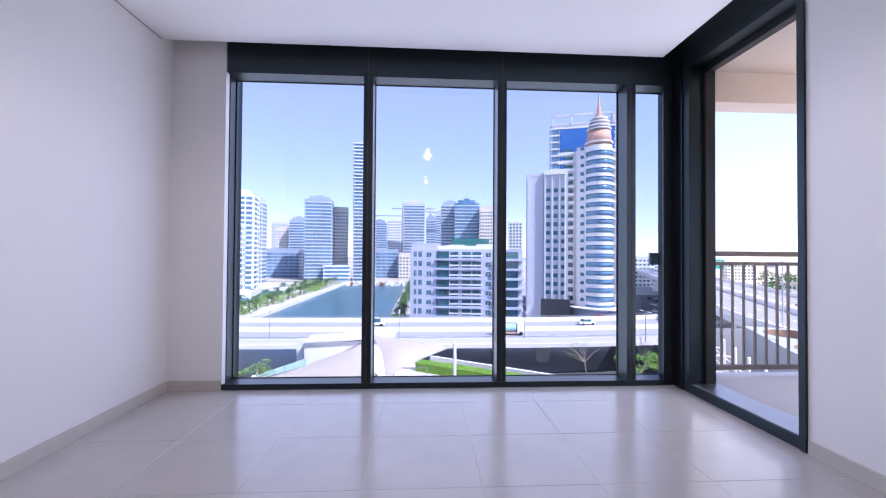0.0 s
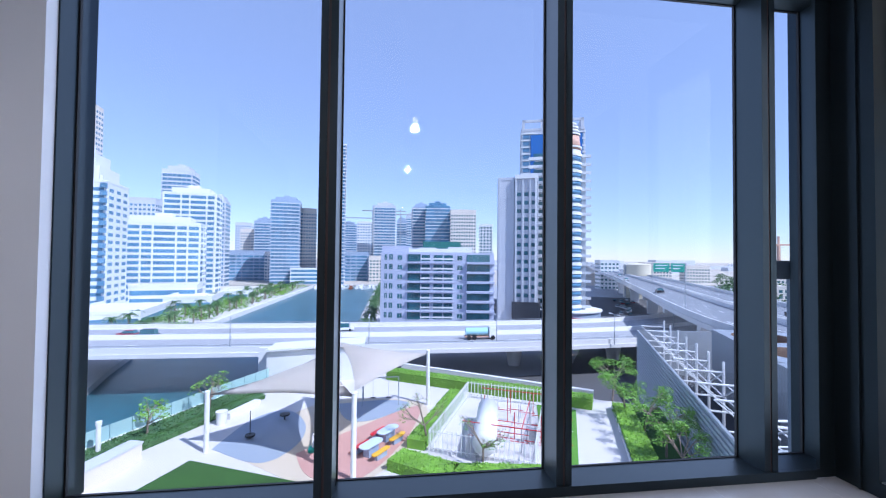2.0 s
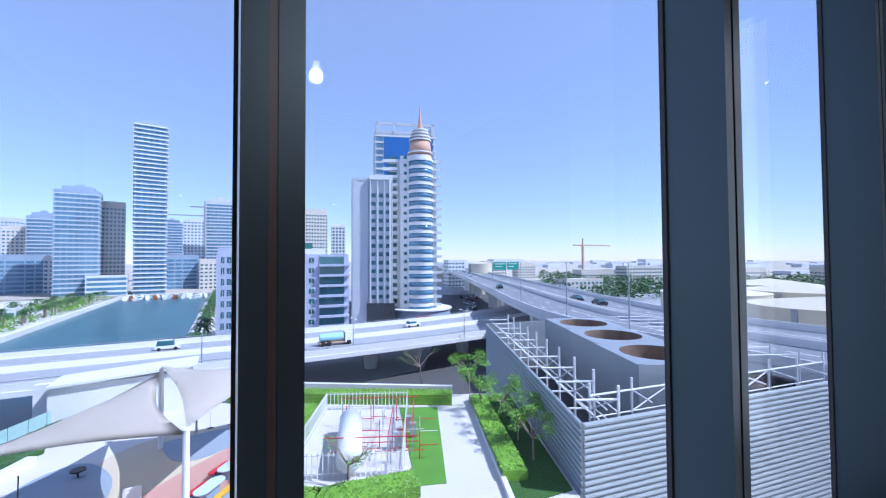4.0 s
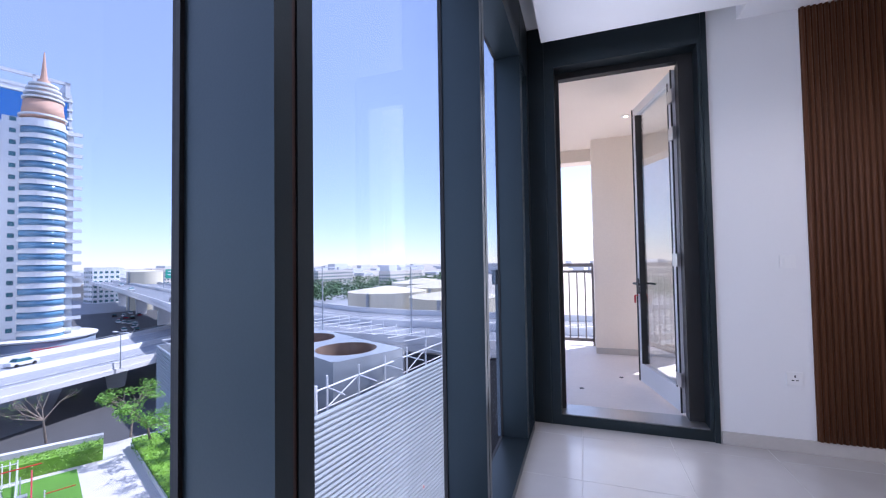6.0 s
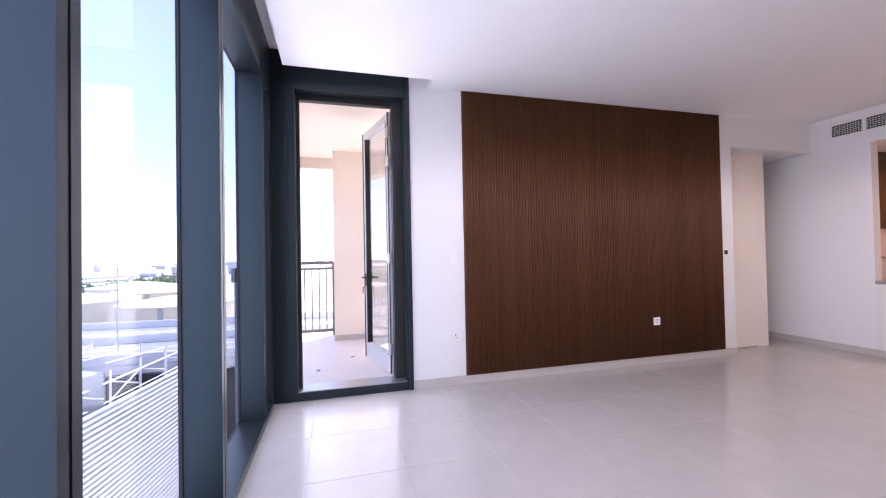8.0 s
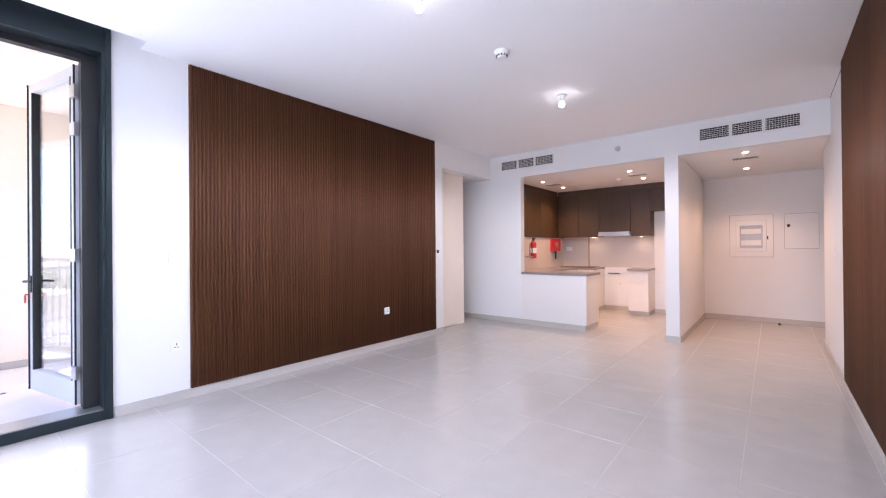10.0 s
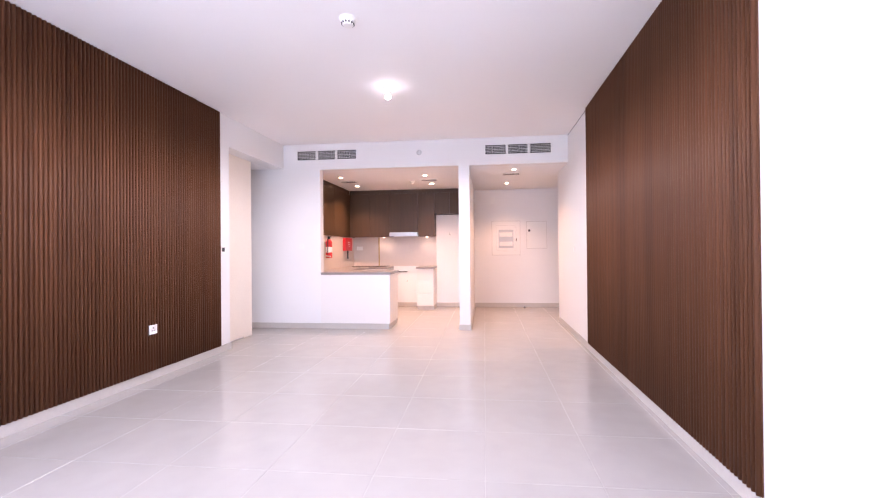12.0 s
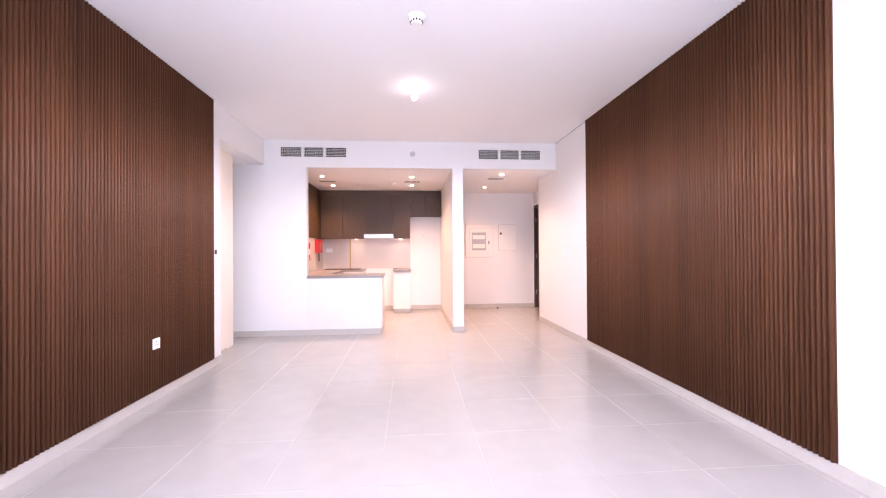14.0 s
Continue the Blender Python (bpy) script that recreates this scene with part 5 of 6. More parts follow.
for x in (-7, 7):
    part("post", rod((x, 0, 0), (x, 0, 9), 0.2), GALV, sg)
part("crossbar", boxes((-7, 7, -0.15, 0.15, 7.2, 7.5)), GALV, sg)
for x0, x1 in ((-6.5, 0.2), (0.8, 6.5)):
    o = part("sign_board", boxes((x0, x1, -0.4, -0.25, 5.2, 9.2)), GREENP, sg, "green board with pale lettering bars")
    part("lettering", boxes((x0 + 0.8, x1 - 0.8, -0.44, -0.41, 8.0, 8.4), (x0 + 0.8, x1 - 2, -0.44, -0.41, 6.6, 7.0)), PAINT, o)
for x, y, h, z in ((-24, 520, 86, 0), (12, 540, 84, 0), (330, 300, 40, 0), (-70, 600, 84, 0)):
    cr = thing("tower_crane", (x, y, BASE), "slender distant tower crane", "crane", "tower cranes")
    part("mast", box(-0.9, 0.9, -0.9, 0.9, 0, h), FTAN if x > 100 else GALV, cr)
    part("jib", box(-14, 42, -0.6, 0.6, h, h + 1.4), FTAN if x > 100 else GALV, cr)
    part("cab_mast", box(-0.6, 0.6, -0.6, 0.6, h + 1.4, h + 8), FTAN if x > 100 else GALV, cr)


# ---- vehicles and boats ----
def car(x, y, z, rot, paint, label, van=False):
    t = thing("car", (x, y, z), label, "car")
    t.rotation_euler.z = radians(rot)
    bm = bmesh.new()
    vs = bx(bm, -2.25, 2.25, -0.9, 0.9, 0.3, 0.95)
    soften(bm, 0.12)
    part("body", bm, paint, t)
    bm = bmesh.new()
    top = 1.95 if van else 1.5
    for v in bx(bm, -1.9 if van else -1.5, 1.2, -0.82, 0.82, 0.94, top):
        if v.co.z > 1.2:
            v.co.x *= 0.9 if van else 0.7
            v.co.y *= 0.85
    part("cabin", bm, TGLASS, t)
    part("roof", box(-1.6 if van else -1.0, 0.95 if van else 0.75, -0.68, 0.68, top, top + 0.05), paint, t)
    for wx in (-1.4, 1.4):
        for wy in (-0.88, 0.88):
            part("wheel", rod((wx, wy - 0.1, 0.33), (wx, wy + 0.1, 0.33), 0.33, seg=12), BLACK, t)
    return t


ZB = -16.95
car(-57, 94.6, ZB, 180, CAR_RED, "red hatchback driving on the flyover")
car(-52.5, 93.0, ZB, 180, CAR_DARK, "dark red sedan on the flyover", True)
car(-11, 99, ZB, 0, CAR_WHITE, "white estate car on the flyover", True)
car(44, 99.5, ZB, 8, CAR_WHITE, "white sedan on the flyover")
tk = thing("tanker_truck", (20, 86.6, ZB), "pale blue and orange tanker truck", "truck")
part("tank", rod((-3, 0, 1.7), (2, 0, 1.7), 0.85, seg=18), CAR_BLUE, tk)
part("cab", box(2.2, 4.0, -1.1, 1.1, 0.5, 2.8, bevel=0.1), CAR_WHITE, tk)
part("chassis", box(-3.2, 3.8, -0.9, 0.9, 0.5, 0.8), FTAN, tk)
for x in (-2.4, -1.2, 3):
    part("wheel", rod((x, -1.1, 0.5), (x, 1.1, 0.5), 0.5, seg=12), BLACK, tk)
for x, y, m in ((86.0, 116.4, CAR_DARK), (76.2, 71.1, CAR_DARK), (74.1, 62.4, CAR_DARK), (118, 186, CAR_WHITE), (146, 238, CAR_WHITE)):
    car(x, y, -9.22, 66, m, "dark car on the highway" if m is CAR_DARK else "white car on the highway")
for i in range(26):
    f = i / 26
    x, y = 84 + f * 62 + rng.uniform(-6, 6), 118 + f * 118
    car(x, y, BASE + 0.76, 62, rng.choice((CAR_WHITE, CAR_WHITE, CAR_DARK, CAR_RED)), "queueing car on the road below the highway")
for i in range(6):
    car(38 + i * 3.4, 124 + i * 1.5, BASE + 0.7, 100, rng.choice((CAR_WHITE, CAR_DARK, CAR_WHITE)), "parked car beside the apartment block")
for i in range(26):
    x, y = -62 + (i % 13) * 4.2 + rng.uniform(-1, 1), 338 + (i // 13) * 14 + rng.uniform(-3, 3)
    bt_ = thing("motor_yacht", (x, y, BASE - 0.4), "small white motor yacht moored in the marina", "boat", "moored boats")
    bt_.rotation_euler.z = radians(rng.uniform(60, 120))
    bm = bmesh.new()
    for v in bx(bm, -5, 5, -1.6, 1.6, 0, 1.6):
        if v.co.x > 0:
            v.co.y *= 0.25
        if v.co.z < 0.5:
            v.co.y *= 0.6
    dhow = i in (1, 4, 7)
    part("hull", bm, BROWNBOAT if dhow else CAR_WHITE, bt_)
    part("cabin", box(-3, 1.5, -1.0, 1.0, 1.6, 3.0), BROWNBOAT if dhow else CAR_WHITE, bt_)
    part("cabin_windows", box(-2.8, 1.55, -1.04, 1.04, 2.0, 2.5), TGLASS, bt_)

# ---- the unseen rest of our own building, added to shade the garden ----
setting("building_above", boxes((-45, 6.2, -26, 0.28, 3.62, 30)), FCREAM, "unseen storeys of the same building, added to shade the garden", "building")
setting("building_below", boxes((-45, 6.2, -26, 0.28, -24, -0.32)), FCREAM, "storeys of the same building below the flat", "building")
setting("building_beside", boxes((-45, -2.56, -26, 0.28, -0.32, 3.62), (-2.56, 6.2, -26, -9.7, -0.32, 3.62)), FCREAM, "neighbouring flats of the same building", "building")

# ---- kitchen ----
pn = thing("peninsula", (1.51, YB - 0.29, 0), "white panelled kitchen peninsula on a greige plinth", "kitchen counter")
part("panel", box(-0.555, 0.56, -0.28, 0.288, SH, 0.862), CABWHITE, pn)
part("plinth", box(-0.56, 0.56, -0.285, 0.296, 0.0, SH), SKIRT, pn)
part("end_panel", box(-0.575, -0.556, -0.285, 0.285, SH, 0.862), CABWHITE, pn)
wt = thing("worktop", (0, 0, 0.862), "grey stone worktop running round the kitchen", "worktop")
part("slab", boxes((0.92, 2.068, YB - 0.62, YB + 0.01, 0, 0.038), (2.068, 2.40, YB - 0.62, YB - 0.12, 0, 0.038), (1.85, 2.40, YK, YB - 0.62, 0, 0.038), (1.47, 1.85, YK, YK + 0.62, 0, 0.038), (0.49, 0.86, YK, YK + 0.62, 0, 0.038)), STONE, wt)


def base_unit(x0, x1, y0, y1, fronts, face, label):
    t = thing("base_cabinet", ((x0 + x1) / 2, (y0 + y1) / 2, 0), label, "cabinet")
    cx, cy = (x0 + x1) / 2, (y0 + y1) / 2
    part("carcass", box(x0 - cx, x1 - cx, y0 - cy, y1 - cy, SH, 0.86), CABWHITE, t)
    part("plinth", box(x0 - cx + 0.002, x1 - cx - 0.002, y0 - cy, y1 - cy - 0.03, 0, SH), SKIRT, t)
    z = SH + 0.004
    for h in fronts:
        p = part("drawer_front" if len(fronts) > 1 else "door", box(x0 - cx + 0.002, x1 - cx - 0.002, y1 - cy, y1 - cy + 0.018, z, z + h - 0.006, bevel=0.002) if face == "y" else box(x0 - cx - 0.018, x0 - cx, y0 - cy + 0.002, y1 - cy - 0.002, z, z + h - 0.006, bevel=0.002), CABWHITE, t)
        z += h
    return t


base_unit(0.5, 0.855, YK, YK + 0.54, (0.26, 0.26, 0.25), "y", "white three-drawer base cabinet beside the cooker gap")
base_unit(1.475, 1.85, YK, YK + 0.58, (0.77,), "y", "white base cabinet under the stone worktop")
base_unit(1.87, 2.40, YK + 0.6, YB - 0.64, (0.77,), "x", "long white base cabinet along the side wall")
hd = thing("cabinet_handle", (1.28, YK + 0.03, 0.77), "dark slim bar fixed in the cooker gap", "handle")
part("bar", box(-0.12, 0.12, -0.03, 0.0, -0.008, 0.008), BLACK, hd)
setting("splashback", boxes((0.5, 2.40, YK + 0.001, YK + 0.009, 0.9, 1.56), (2.391, 2.399, YK + 0.01, YB - 0.13, 0.9, 1.56)), SPLASH, "beige stone-look splashback above the worktop", "splashback")
setting("splash_trim", boxes((1.79, 1.815, YK + 0.009, YK + 0.016, 0.9, 1.56)), BRASS, "thin brass joint strip in the splashback", "trim")


def upper(x0, x1, z0, z1, label, y0=YK, d=0.35, doors=1):
    t = thing("wall_cabinet", ((x0 + x1) / 2, y0, z0), label, "cabinet", "wall cabinets")
    w = x1 - x0
    part("carcass", box(-w / 2 + 0.001, w / 2 - 0.001, 0, d - 0.02, 0, z1 - z0), CABWOOD, t)
    for k in range(doors):
        part("door", box(-w / 2 + k * w / doors + 0.002, -w / 2 + (k + 1) * w / doors - 0.002, d - 0.02, d, -0.01, z1 - z0 - 0.004, bevel=0.002), CABWOOD, t)
    return t


ZT = 2.475
upper(1.91, 2.36, 1.55, ZT, "brown veneered wall cabinet")
upper(1.467, 1.908, 1.55, ZT, "brown veneered wall cabinet")
upper(0.856, 1.465, 1.64, ZT, "wide brown wall cabinet above the extractor hood")
upper(0.5, 0.853, 1.55, ZT, "narrow brown veneered wall cabinet")
upper(0.172, 0.497, 2.03, ZT, "small brown cabinet over the fridge space")
upper(-0.165, 0.169, 2.03, ZT, "small brown cabinet over the fridge space")
sc = thing("wall_cabinet", (2.72, -8.05, 1.55), "long brown veneered cabinet on the side wall", "cabinet", "wall cabinets")
part("carcass", box(-0.33, -0.001, -1.3, 1.1, 0, ZT - 1.55), CABWOOD, sc)
for k in range(4):
    part("door", box(-0.35, -0.331, -1.295 + k * 0.598, -0.701 + k * 0.598, -0.01, ZT - 1.554, bevel=0.002), CABWOOD, sc)
setting("cornice", boxes((-0.165, 2.37, YK, YK + 0.33, ZT + 0.002, ZS), (2.375, 2.40, YK + 0.34, YB - 0.14, ZT + 0.002, ZS)), mat("dark_cornice_veneer", (0.06, 0.036, 0.02), 0.5, spread=0.2, grain=30, coord="World"), "dark brown cabinet cornice up to the ceiling", "trim")
hood = thing("extractor_hood", (1.16, YK, 1.55), "slim brushed steel extractor hood", "extractor hood")
part("body", box(-0.3, 0.3, 0.0, 0.40, 0.03, 0.085), STEEL, hood)
part("front_visor", box(-0.302, 0.302, 0.40, 0.43, 0.0, 0.075, bevel=0.004), STEEL, hood)
for x in (1.65, 0.7):
    u = thing("under_cabinet_light", (x, YK + 0.15, 1.538), "small warm lamp under the wall cabinets", "lamp")
    part("lens", rod((0, 0, -0.004), (0, 0, 0.0), 0.025), SPOT, u)
    s = new("under_cabinet_beam", bpy.data.lights.new("under_cabinet_beam", "SPOT"))
    s.data.energy, s.data.color, s.data.spot_size, s.data.spot_blend, s.data.shadow_soft_size = 0.5, (1.0, 0.66, 0.4), radians(140), 0.8, 0.03
    s.location = (x, YK + 0.17, 1.52)
fe = thing("fire_extinguisher", (2.31, -7.7, 1.12), "red fire extinguisher hung on the kitchen wall", "fire extinguisher")
part("cylinder", rod((0, 0, 0), (0, 0, 0.30), 0.058, seg=20), RED, fe, smooth=False)
part("shoulder", rod((0, 0, 0.30), (0, 0, 0.345), 0.058, 0.022, 20), RED, fe)
part("valve", boxes((-0.02, 0.02, -0.02, 0.02, 0.345, 0.385), (-0.012, 0.012, -0.09, 0.03, 0.385, 0.4)), BLACK, fe, "black lever valve")
part("label_band", rod((0, 0, 0.10), (0, 0, 0.2), 0.0595, seg=20), WHITE, fe, "pale instruction label")
part("hose", rod((0, 0.055, 0.08), (0, 0.06, 0.35), 0.010, seg=8), BLACK, fe)
part("bracket", box(0.058, 0.08, -0.03, 0.03, 0.05, 0.3), STEEL, fe)
fb = thing("fire_blanket", (2.358, -8.85, 1.25), "red fire blanket case on the kitchen wall", "fire blanket")
part("case", box(-0.03, 0.04, -0.2, 0.2, 0, 0.27, bevel=0.01), RED, fb)
part("print", boxes((-0.0335, -0.031, -0.06, 0.06, 0.17, 0.185), (-0.0335, -0.031, -0.06, 0.06, 0.13, 0.142), (-0.0335, -0.031, -0.04, 0.04, 0.09, 0.1)), WHITE, fb)
part("pull_tape", box(-0.01, 0.005, -0.025, 0.025, -0.17, 0.0), BLACK, fb, "black pull tape")
tp = thing("mixer_tap", (2.30, -7.3, 0.9), "chrome kitchen mixer tap", "tap")
part("stem", rod((0, 0, 0), (0, 0, 0.28), 0.014), STEEL, tp)
part("spout", rod((0, 0, 0.27), (-0.18, 0, 0.25), 0.011), STEEL, tp)
# added panel standing in for the brown top of the back worktop
hb = thing("hob", (1.9, YK + 0.32, 0.9), "flat dark brown panel laid over the back worktop", "hob")
part("glass", box(-0.36, 0.36, -0.24, 0.22, 0.0005, 0.012, bevel=0.003), mat("dark_brown_top", (0.06, 0.04, 0.03), 0.25, spread=0.05), hb)

# ---- plates, grilles, detectors, lamp ----
def plate(name, x, y, z, axis, sign, w, h, label, category, extra=None, dark=None):
    """A wall plate; axis is the wall's normal, sign the way into the room."""
    t = thing(name, (x, y, z), label, category)
    t.rotation_euler.z = {("x", -1): radians(90), ("x", 1): radians(-90), ("y", 1): radians(0), ("y", -1): radians(180)}[axis, sign]
    part("plate", box(-w / 2, w / 2, 0.0005, 0.009, -h / 2, h / 2, bevel=0.002), WHITE, t)
    if extra == "rocker":
        part("rocker", box(-w * 0.28, w * 0.28, 0.009, 0.013, -h * 0.28, h * 0.28, bevel=0.001), WHITE, t)
    if extra == "socket":
        for px, pz, a, b in ((0, 0.016, 0.004, 0.008), (-0.012, -0.010, 0.007, 0.003), (0.012, -0.010, 0.007, 0.003)):
            part("pin_hole", box(px - a / 1, px + a / 1, 0.0088, 0.0096, pz - b, pz + b), BLACK, t)
        part("switch", box(0.024, 0.034, 0.009, 0.012, 0.0, 0.018), WHITE, t)
    if extra == "screen":
        part("screen", box(-w * 0.3, w * 0.3, 0.009, 0.0105, -h * 0.2, h * 0.3), BLACK, t, "dark display")
    return t


plate("light_switch", XR, -1.693, 1.26, "x", -1, 0.088, 0.088, "white rocker light switch beside the balcony door", "switch", "rocker")
plate("wall_socket", XR, -1.705, 0.48, "x", -1, 0.088, 0.088, "white square three-pin socket below the switch", "socket", "socket")
plate("wall_socket", XR - 0.0225, -4.14, 0.49, "x", -1, 0.09, 0.09, "white socket plate set in the fluted panel", "socket", "socket")
plate("thermostat", XR, -5.225, 1.267, "x", -1, 0.088, 0.1, "white thermostat with small dark display", "thermostat", "screen")
for y, z in ((-2.43, 0.46), (-2.31, 0.46), (-2.21, 0.465)):
    plate("blank_plate", XL, y, z, "x", 1, 0.086, 0.086, "white blank wall plate near the skirting", "wall plate")
plate("light_switch", XL, -6.4, 1.255, "x", 1, 0.088, 0.088, "white rocker light switch near the entrance", "switch", "rocker")
plate("light_switch", 2.39, YB, 1.32, "y", 1, 0.088, 0.088, "white rocker switch on the kitchen wall", "switch", "rocker")
plate("wall_socket", 2.25, YK + 0.009, 1.30, "y", 1, 0.14, 0.085, "white double socket on the splashback", "socket", "rocker")
plate("wall_socket", 1.16, YK, 0.56, "y", 1, 0.086, 0.086, "white socket in the cooker gap", "socket", "socket")
plate("wall_socket", 0.2, YK, 1.60, "y", 1, 0.086, 0.086, "white socket in the fridge space", "socket", "socket")
plate("wall_socket", -0.17, -9.05, 0.3, "x", 1, 0.086, 0.086, "white socket low on the partition", "socket", "socket")
plate("light_switch", -0.17, -6.95, 1.26, "x", 1, 0.086, 0.086, "white switch on the partition edge", "switch", "rocker")


def grille(x0, x1, z0, z1):
    t = thing("air_grille", ((x0 + x1) / 2, YB, z0), "white slotted air-conditioning grille with three sections", "air grille", "air grilles")
    w, h = x1 - x0, z1 - z0
    part("backing", box(-w / 2, w / 2, 0.0005, 0.003, 0, h), GRILLE, t)
    part("frame", boxes((-w / 2 - 0.012, w / 2 + 0.012, 0.0005, 0.012, -0.012, 0), (-w / 2 - 0.012, w / 2 + 0.012, 0.0005, 0.012, h, h + 0.012), (-w / 2 - 0.012, -w / 2, 0.0005, 0.012, 0, h), (w / 2, w / 2 + 0.012, 0.0005, 0.012, 0, h), (-w / 6 - 0.018, -w / 6 + 0.018, 0.0005, 0.012, 0, h), (w / 6 - 0.018, w / 6 + 0.018, 0.0005, 0.012, 0, h)), WHITE, t)
    for i in range(1, 6):
        part("slat", box(-w / 2, w / 2, 0.003, 0.010, h * i / 6 - 0.0018, h * i / 6 + 0.0018), WHITE, t)
    for s in range(3):
        part("vertical_slats", boxes(*[(-w / 2 + w / 3 * s + w / 36 * k - 0.0011, -w / 2 + w / 3 * s + w / 36 * k + 0.0011, 0.003, 0.007, 0, h) for k in range(1, 12)]), WHITE, t)


grille(1.468, 2.445, 2.72, 2.862)
grille(-1.578, -0.59, 2.715, 2.858)
sk = thing("sprinkler", (0.447, YB, 2.785), "small chrome sidewall sprinkler head", "sprinkler")
part("rose", rod((0, 0.0005, 0), (0, 0.01, 0), 0.042, 0.036, 20), STEEL, sk)
part("head", rod((0, 0.01, 0), (0, 0.045, 0), 0.016, 0.02, 12), STEEL, sk)
sm = thing("smoke_detector", (0.435, -3.44, ZC), "white round ceiling smoke detector", "smoke detector")
part("base", rod((0, 0, -0.02), (0, 0, -0.0005), 0.06, 0.064, 28), WHITE, sm)
part("dome", rod((0, 0, -0.058), (0, 0, -0.02), 0.036, 0.056, 28), WHITE, sm)
for k in range(12):
    a = k * math.pi / 6
    part("vent_slot", boxes((0.042 * math.cos(a) - 0.006, 0.042 * math.cos(a) + 0.006, 0.042 * math.sin(a) - 0.006, 0.042 * math.sin(a) + 0.006, -0.048, -0.032)), BLACK, sm)

def ceiling_lamp(x, y):
    lp = thing("ceiling_lamp", (x, y, ZC), "bare lit bulb in a white batten holder", "ceiling lamp", "ceiling lamps")
    part("rose", rod((0, 0, -0.02), (0, 0, -0.0005), 0.05, 0.055, 24), WHITE, lp)
    part("holder", rod((0, 0, -0.075), (0, 0, -0.02), 0.024, 0.028, 20), WHITE, lp)
    bm = bmesh.new()
    ball(bm, (0, 0, -0.102), 0.029, (1, 1, 1.05), 3)
    part("bulb", bm, BULB, lp, "glowing white bulb", smooth=True)
    pl_ = new("ceiling_lamp_light", bpy.data.lights.new("ceiling_lamp_light", "SPOT"))
    pl_.data.energy, pl_.data.color, pl_.data.shadow_soft_size = LAMP_W, (1.0, 0.95, 0.90), 0.05
    pl_.data.spot_size, pl_.data.spot_blend = radians(172), 0.35
    pl_.location = (x, y, ZC - 0.2)


ceiling_lamp(0.44, -4.7)
ceiling_lamp(0.44, -2.42)
for x, y in ((1.99, -7.92), (0.456, -7.92), (-1.033, -7.56)):
    v = thing("ceiling_diffuser", (x, y, ZS), "white slotted ceiling air diffuser", "air vent", "ceiling diffusers")
    part("frame", box(-0.16, 0.16, -0.08, 0.08, -0.008, -0.0005), WHITE, v)
    for k in range(4):
        part("slot", box(-0.14, 0.14, -0.06 + k * 0.035, -0.048 + k * 0.035, -0.0095, -0.008), GRILLE, v)
for x, y in ((0.8, -8.05),):
    v = thing("heat_detector", (x, y, ZS), "white small ceiling heat detector", "detector")
    part("base", rod((0, 0, -0.015), (0, 0, -0.0005), 0.05, 0.052), WHITE, v)
    part("head", rod((0, 0, -0.045), (0, 0, -0.015), 0.025, 0.04), WHITE, v)
v = thing("balcony_downlight", (4.4, -0.9, 2.95), "small recessed balcony ceiling downlight", "downlight")
part("trim_ring", rod((0, 0, -0.006), (0, 0, -0.0005), 0.05, seg=24), WHITE, v)
part("lamp", rod((0, 0, -0.009), (0, 0, -0.006), 0.022, seg=20), SPOT, v)

# ---- entrance ----
# grey for thin strips that paint shadow lines along the seams
SEAM = mat("shadow_seam", (0.38, 0.35, 0.33), 0.8)
db = thing("distribution_board", (-1.03, YK, 1.13), "white framed electrical board with a clear window", "electrical panel")
part("frame", boxes((-0.30, 0.30, 0.0005, 0.02, 0, 0.09), (-0.30, 0.30, 0.0005, 0.02, 0.64, 0.735), (-0.30, -0.21, 0.0005, 0.02, 0.09, 0.64), (0.21, 0.30, 0.0005, 0.02, 0.09, 0.64)), WHITE, db)
part("door", boxes((-0.21, -0.16, 0.0005, 0.03, 0.09, 0.64), (0.16, 0.21, 0.0005, 0.03, 0.09, 0.64), (-0.16, 0.16, 0.0005, 0.03, 0.09, 0.15), (-0.16, 0.16, 0.0005, 0.03, 0.55, 0.64)), WHITE, db)
part("window", box(-0.16, 0.16, 0.001, 0.012, 0.15, 0.55), mat("grey_board_window", (0.46, 0.49, 0.53), 0.2, spread=0.05), db)
for z in (0.20, 0.40):
    part("breaker_strip", box(-0.14, 0.14, 0.012, 0.02, z, z + 0.09), WHITE, db)
part("seam", boxes((-0.306, 0.306, 0.0004, 0.003, -0.006, 0), (-0.306, 0.306, 0.0004, 0.003, 0.735, 0.741), (-0.306, -0.3, 0.0004, 0.003, 0, 0.735), (0.3, 0.306, 0.0004, 0.003, 0, 0.735), (-0.213, 0.213, 0.02, 0.0212, 0.087, 0.091), (-0.213, 0.213, 0.02, 0.0212, 0.639, 0.643), (-0.213, -0.209, 0.02, 0.0212, 0.091, 0.639), (0.209, 0.213, 0.02, 0.0212, 0.091, 0.639)), SEAM, db)
part("latch", box(-0.235, -0.215, 0.02, 0.03, 0.3, 0.36), BLACK, db)
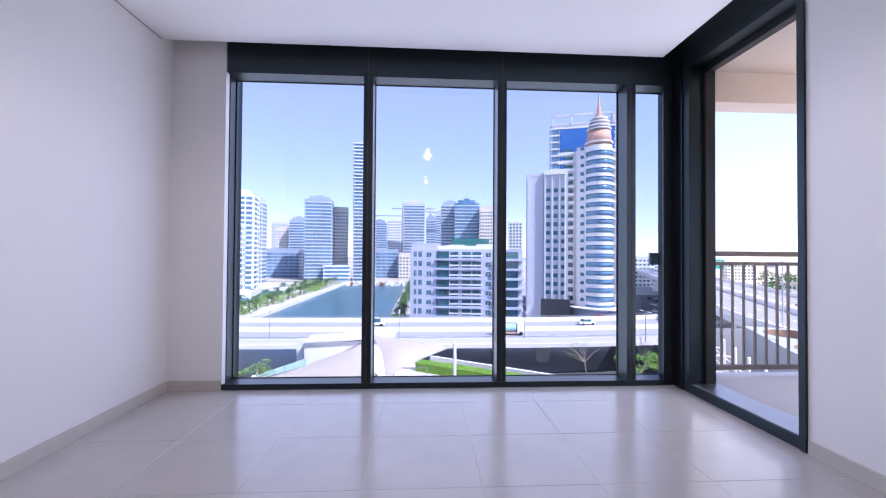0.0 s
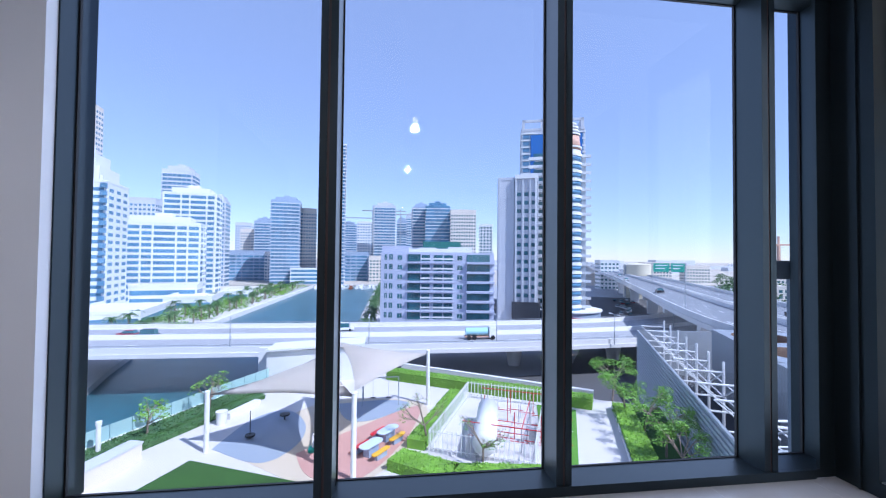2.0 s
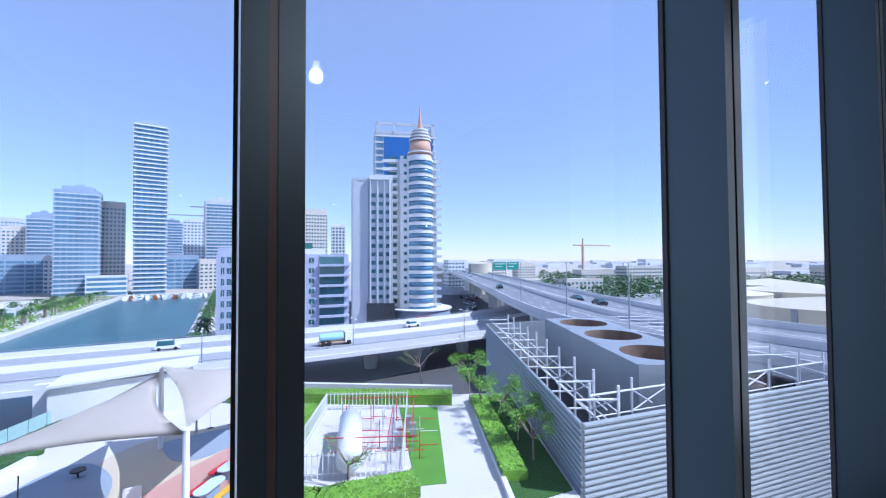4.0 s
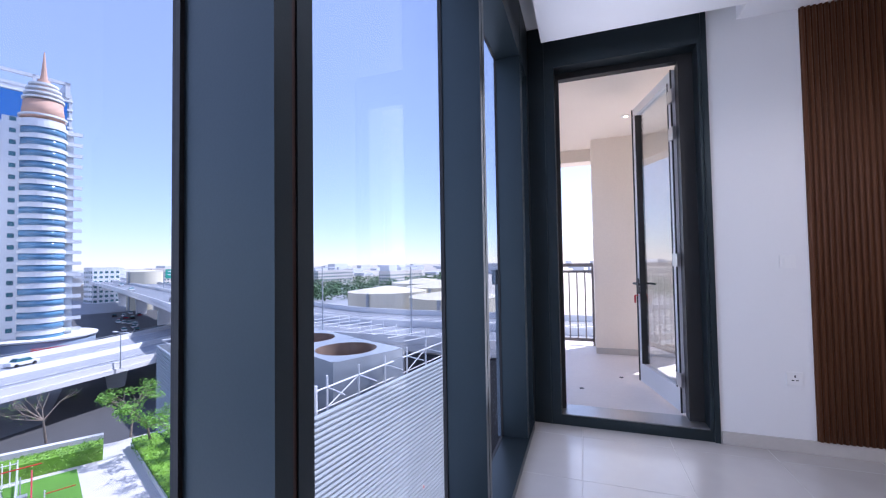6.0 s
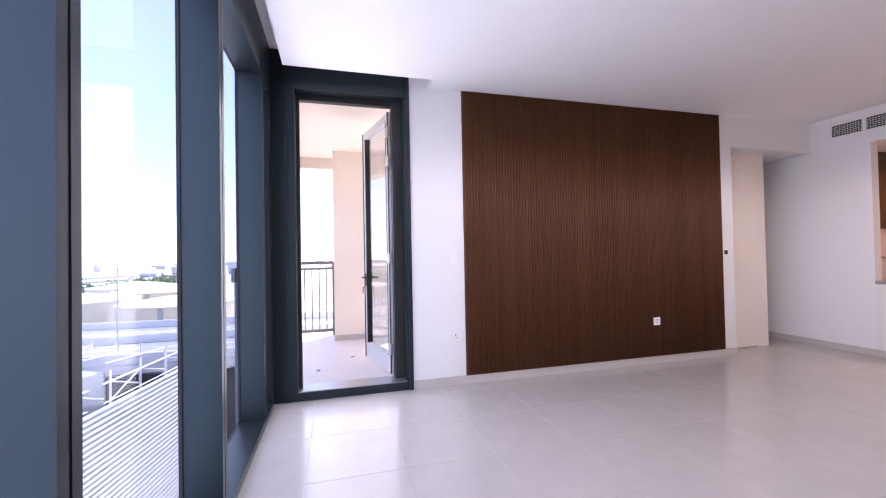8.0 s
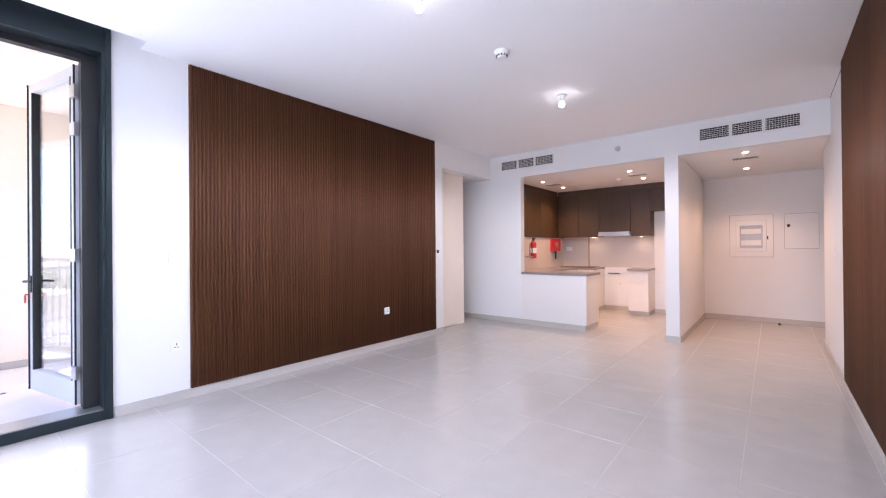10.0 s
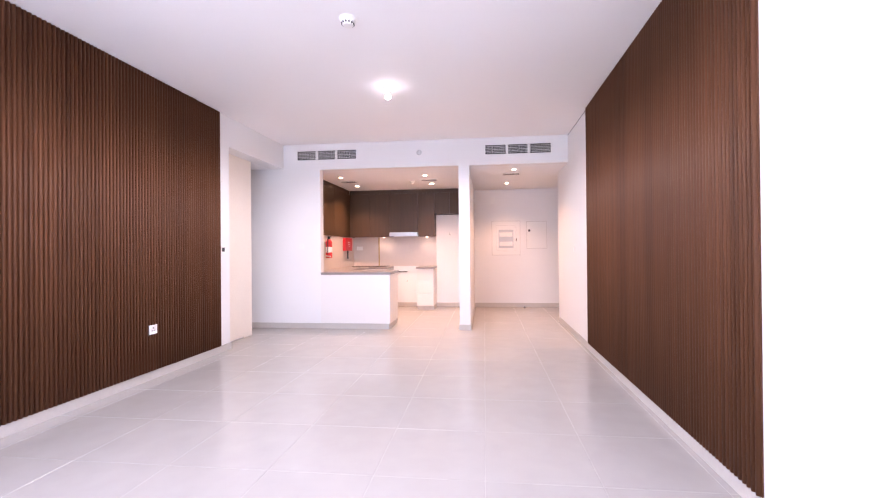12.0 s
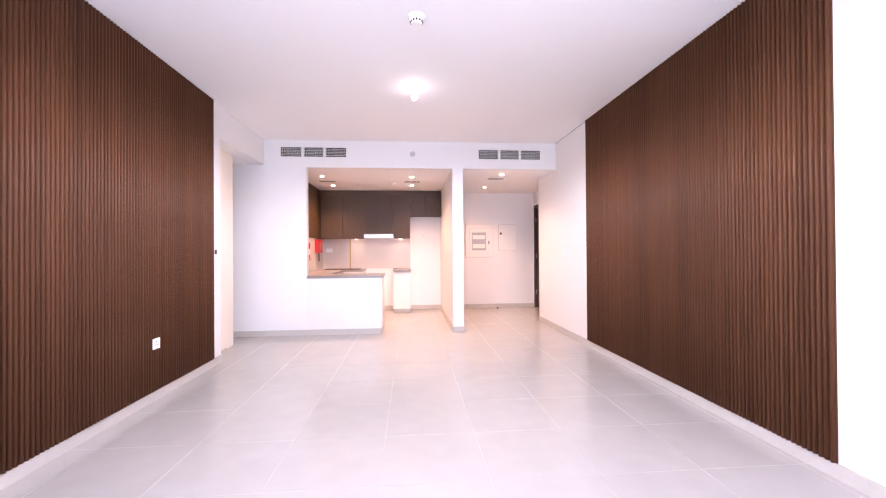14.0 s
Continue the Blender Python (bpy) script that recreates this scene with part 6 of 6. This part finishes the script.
ap = thing("access_panel", (-1.69, YK, 1.27), "flush white access panel with a small black lock", "access panel")
part("panel", box(-0.21, 0.21, 0.0005, 0.008, 0, 0.58, bevel=0.002), WHITE, ap)
part("seam", boxes((-0.215, 0.215, 0.0004, 0.002, -0.005, 0), (-0.215, 0.215, 0.0004, 0.002, 0.58, 0.585), (-0.215, -0.21, 0.0004, 0.002, 0, 0.58), (0.21, 0.215, 0.0004, 0.002, 0, 0.58)), SEAM, ap)
part("lock", box(0.14, 0.18, 0.008, 0.014, 0.36, 0.41), BLACK, ap)
bl = thing("door_chime", (-0.75, YK, 2.25), "small white door chime box", "chime")
part("case", box(-0.05, 0.05, 0.0005, 0.04, 0, 0.15, bevel=0.004), WHITE, bl)
d2 = thing("door_2", (-2.28, -8.82, 0), "closed dark brown veneered front door", "door")
d2["kind"] = "structure"
part("door_leaf", box(-0.07, -0.03, -0.42, 0.42, 0.005, 2.2, bevel=0.003), DOORWOOD, d2)
part("door_frame", boxes((-0.1, 0.012, 0.42, 0.47, 0, 2.27), (-0.1, 0.012, -0.47, -0.42, 0, 2.27), (-0.1, 0.012, -0.42, 0.42, 2.2, 2.27)), DOORWOOD, d2)
part("door_handle", rod((-0.03, 0.33, 1.0), (0.05, 0.33, 1.0), 0.01), STEEL, d2)
for z in (0.3, 1.1, 1.9):
    part("hinge", box(-0.03, -0.018, -0.43, -0.41, z, z + 0.1), STEEL, d2)
st = thing("door_stop", (-1.4, -9.15, 0), "small black floor door stop", "door stop")
part("stop", rod((0, 0, 0.0005), (0, 0, 0.035), 0.018, 0.014, 14), BLACK, st)
for x, y in ((3.6, -0.35), (4.1, -0.75)):
    dn = thing("floor_drain", (x, y, 0.02), "small round balcony floor drain", "drain")
    part("grate", rod((0, 0, 0.0005), (0, 0, 0.003), 0.022, seg=18), BLACK, dn)

# slats and tiles, the many small pieces, last
fluted("fluted_panel", XR, -1, -1.812, -5.168)
fluted("fluted_panel", XL, 1, -2.545, -5.615)
lay_floor()
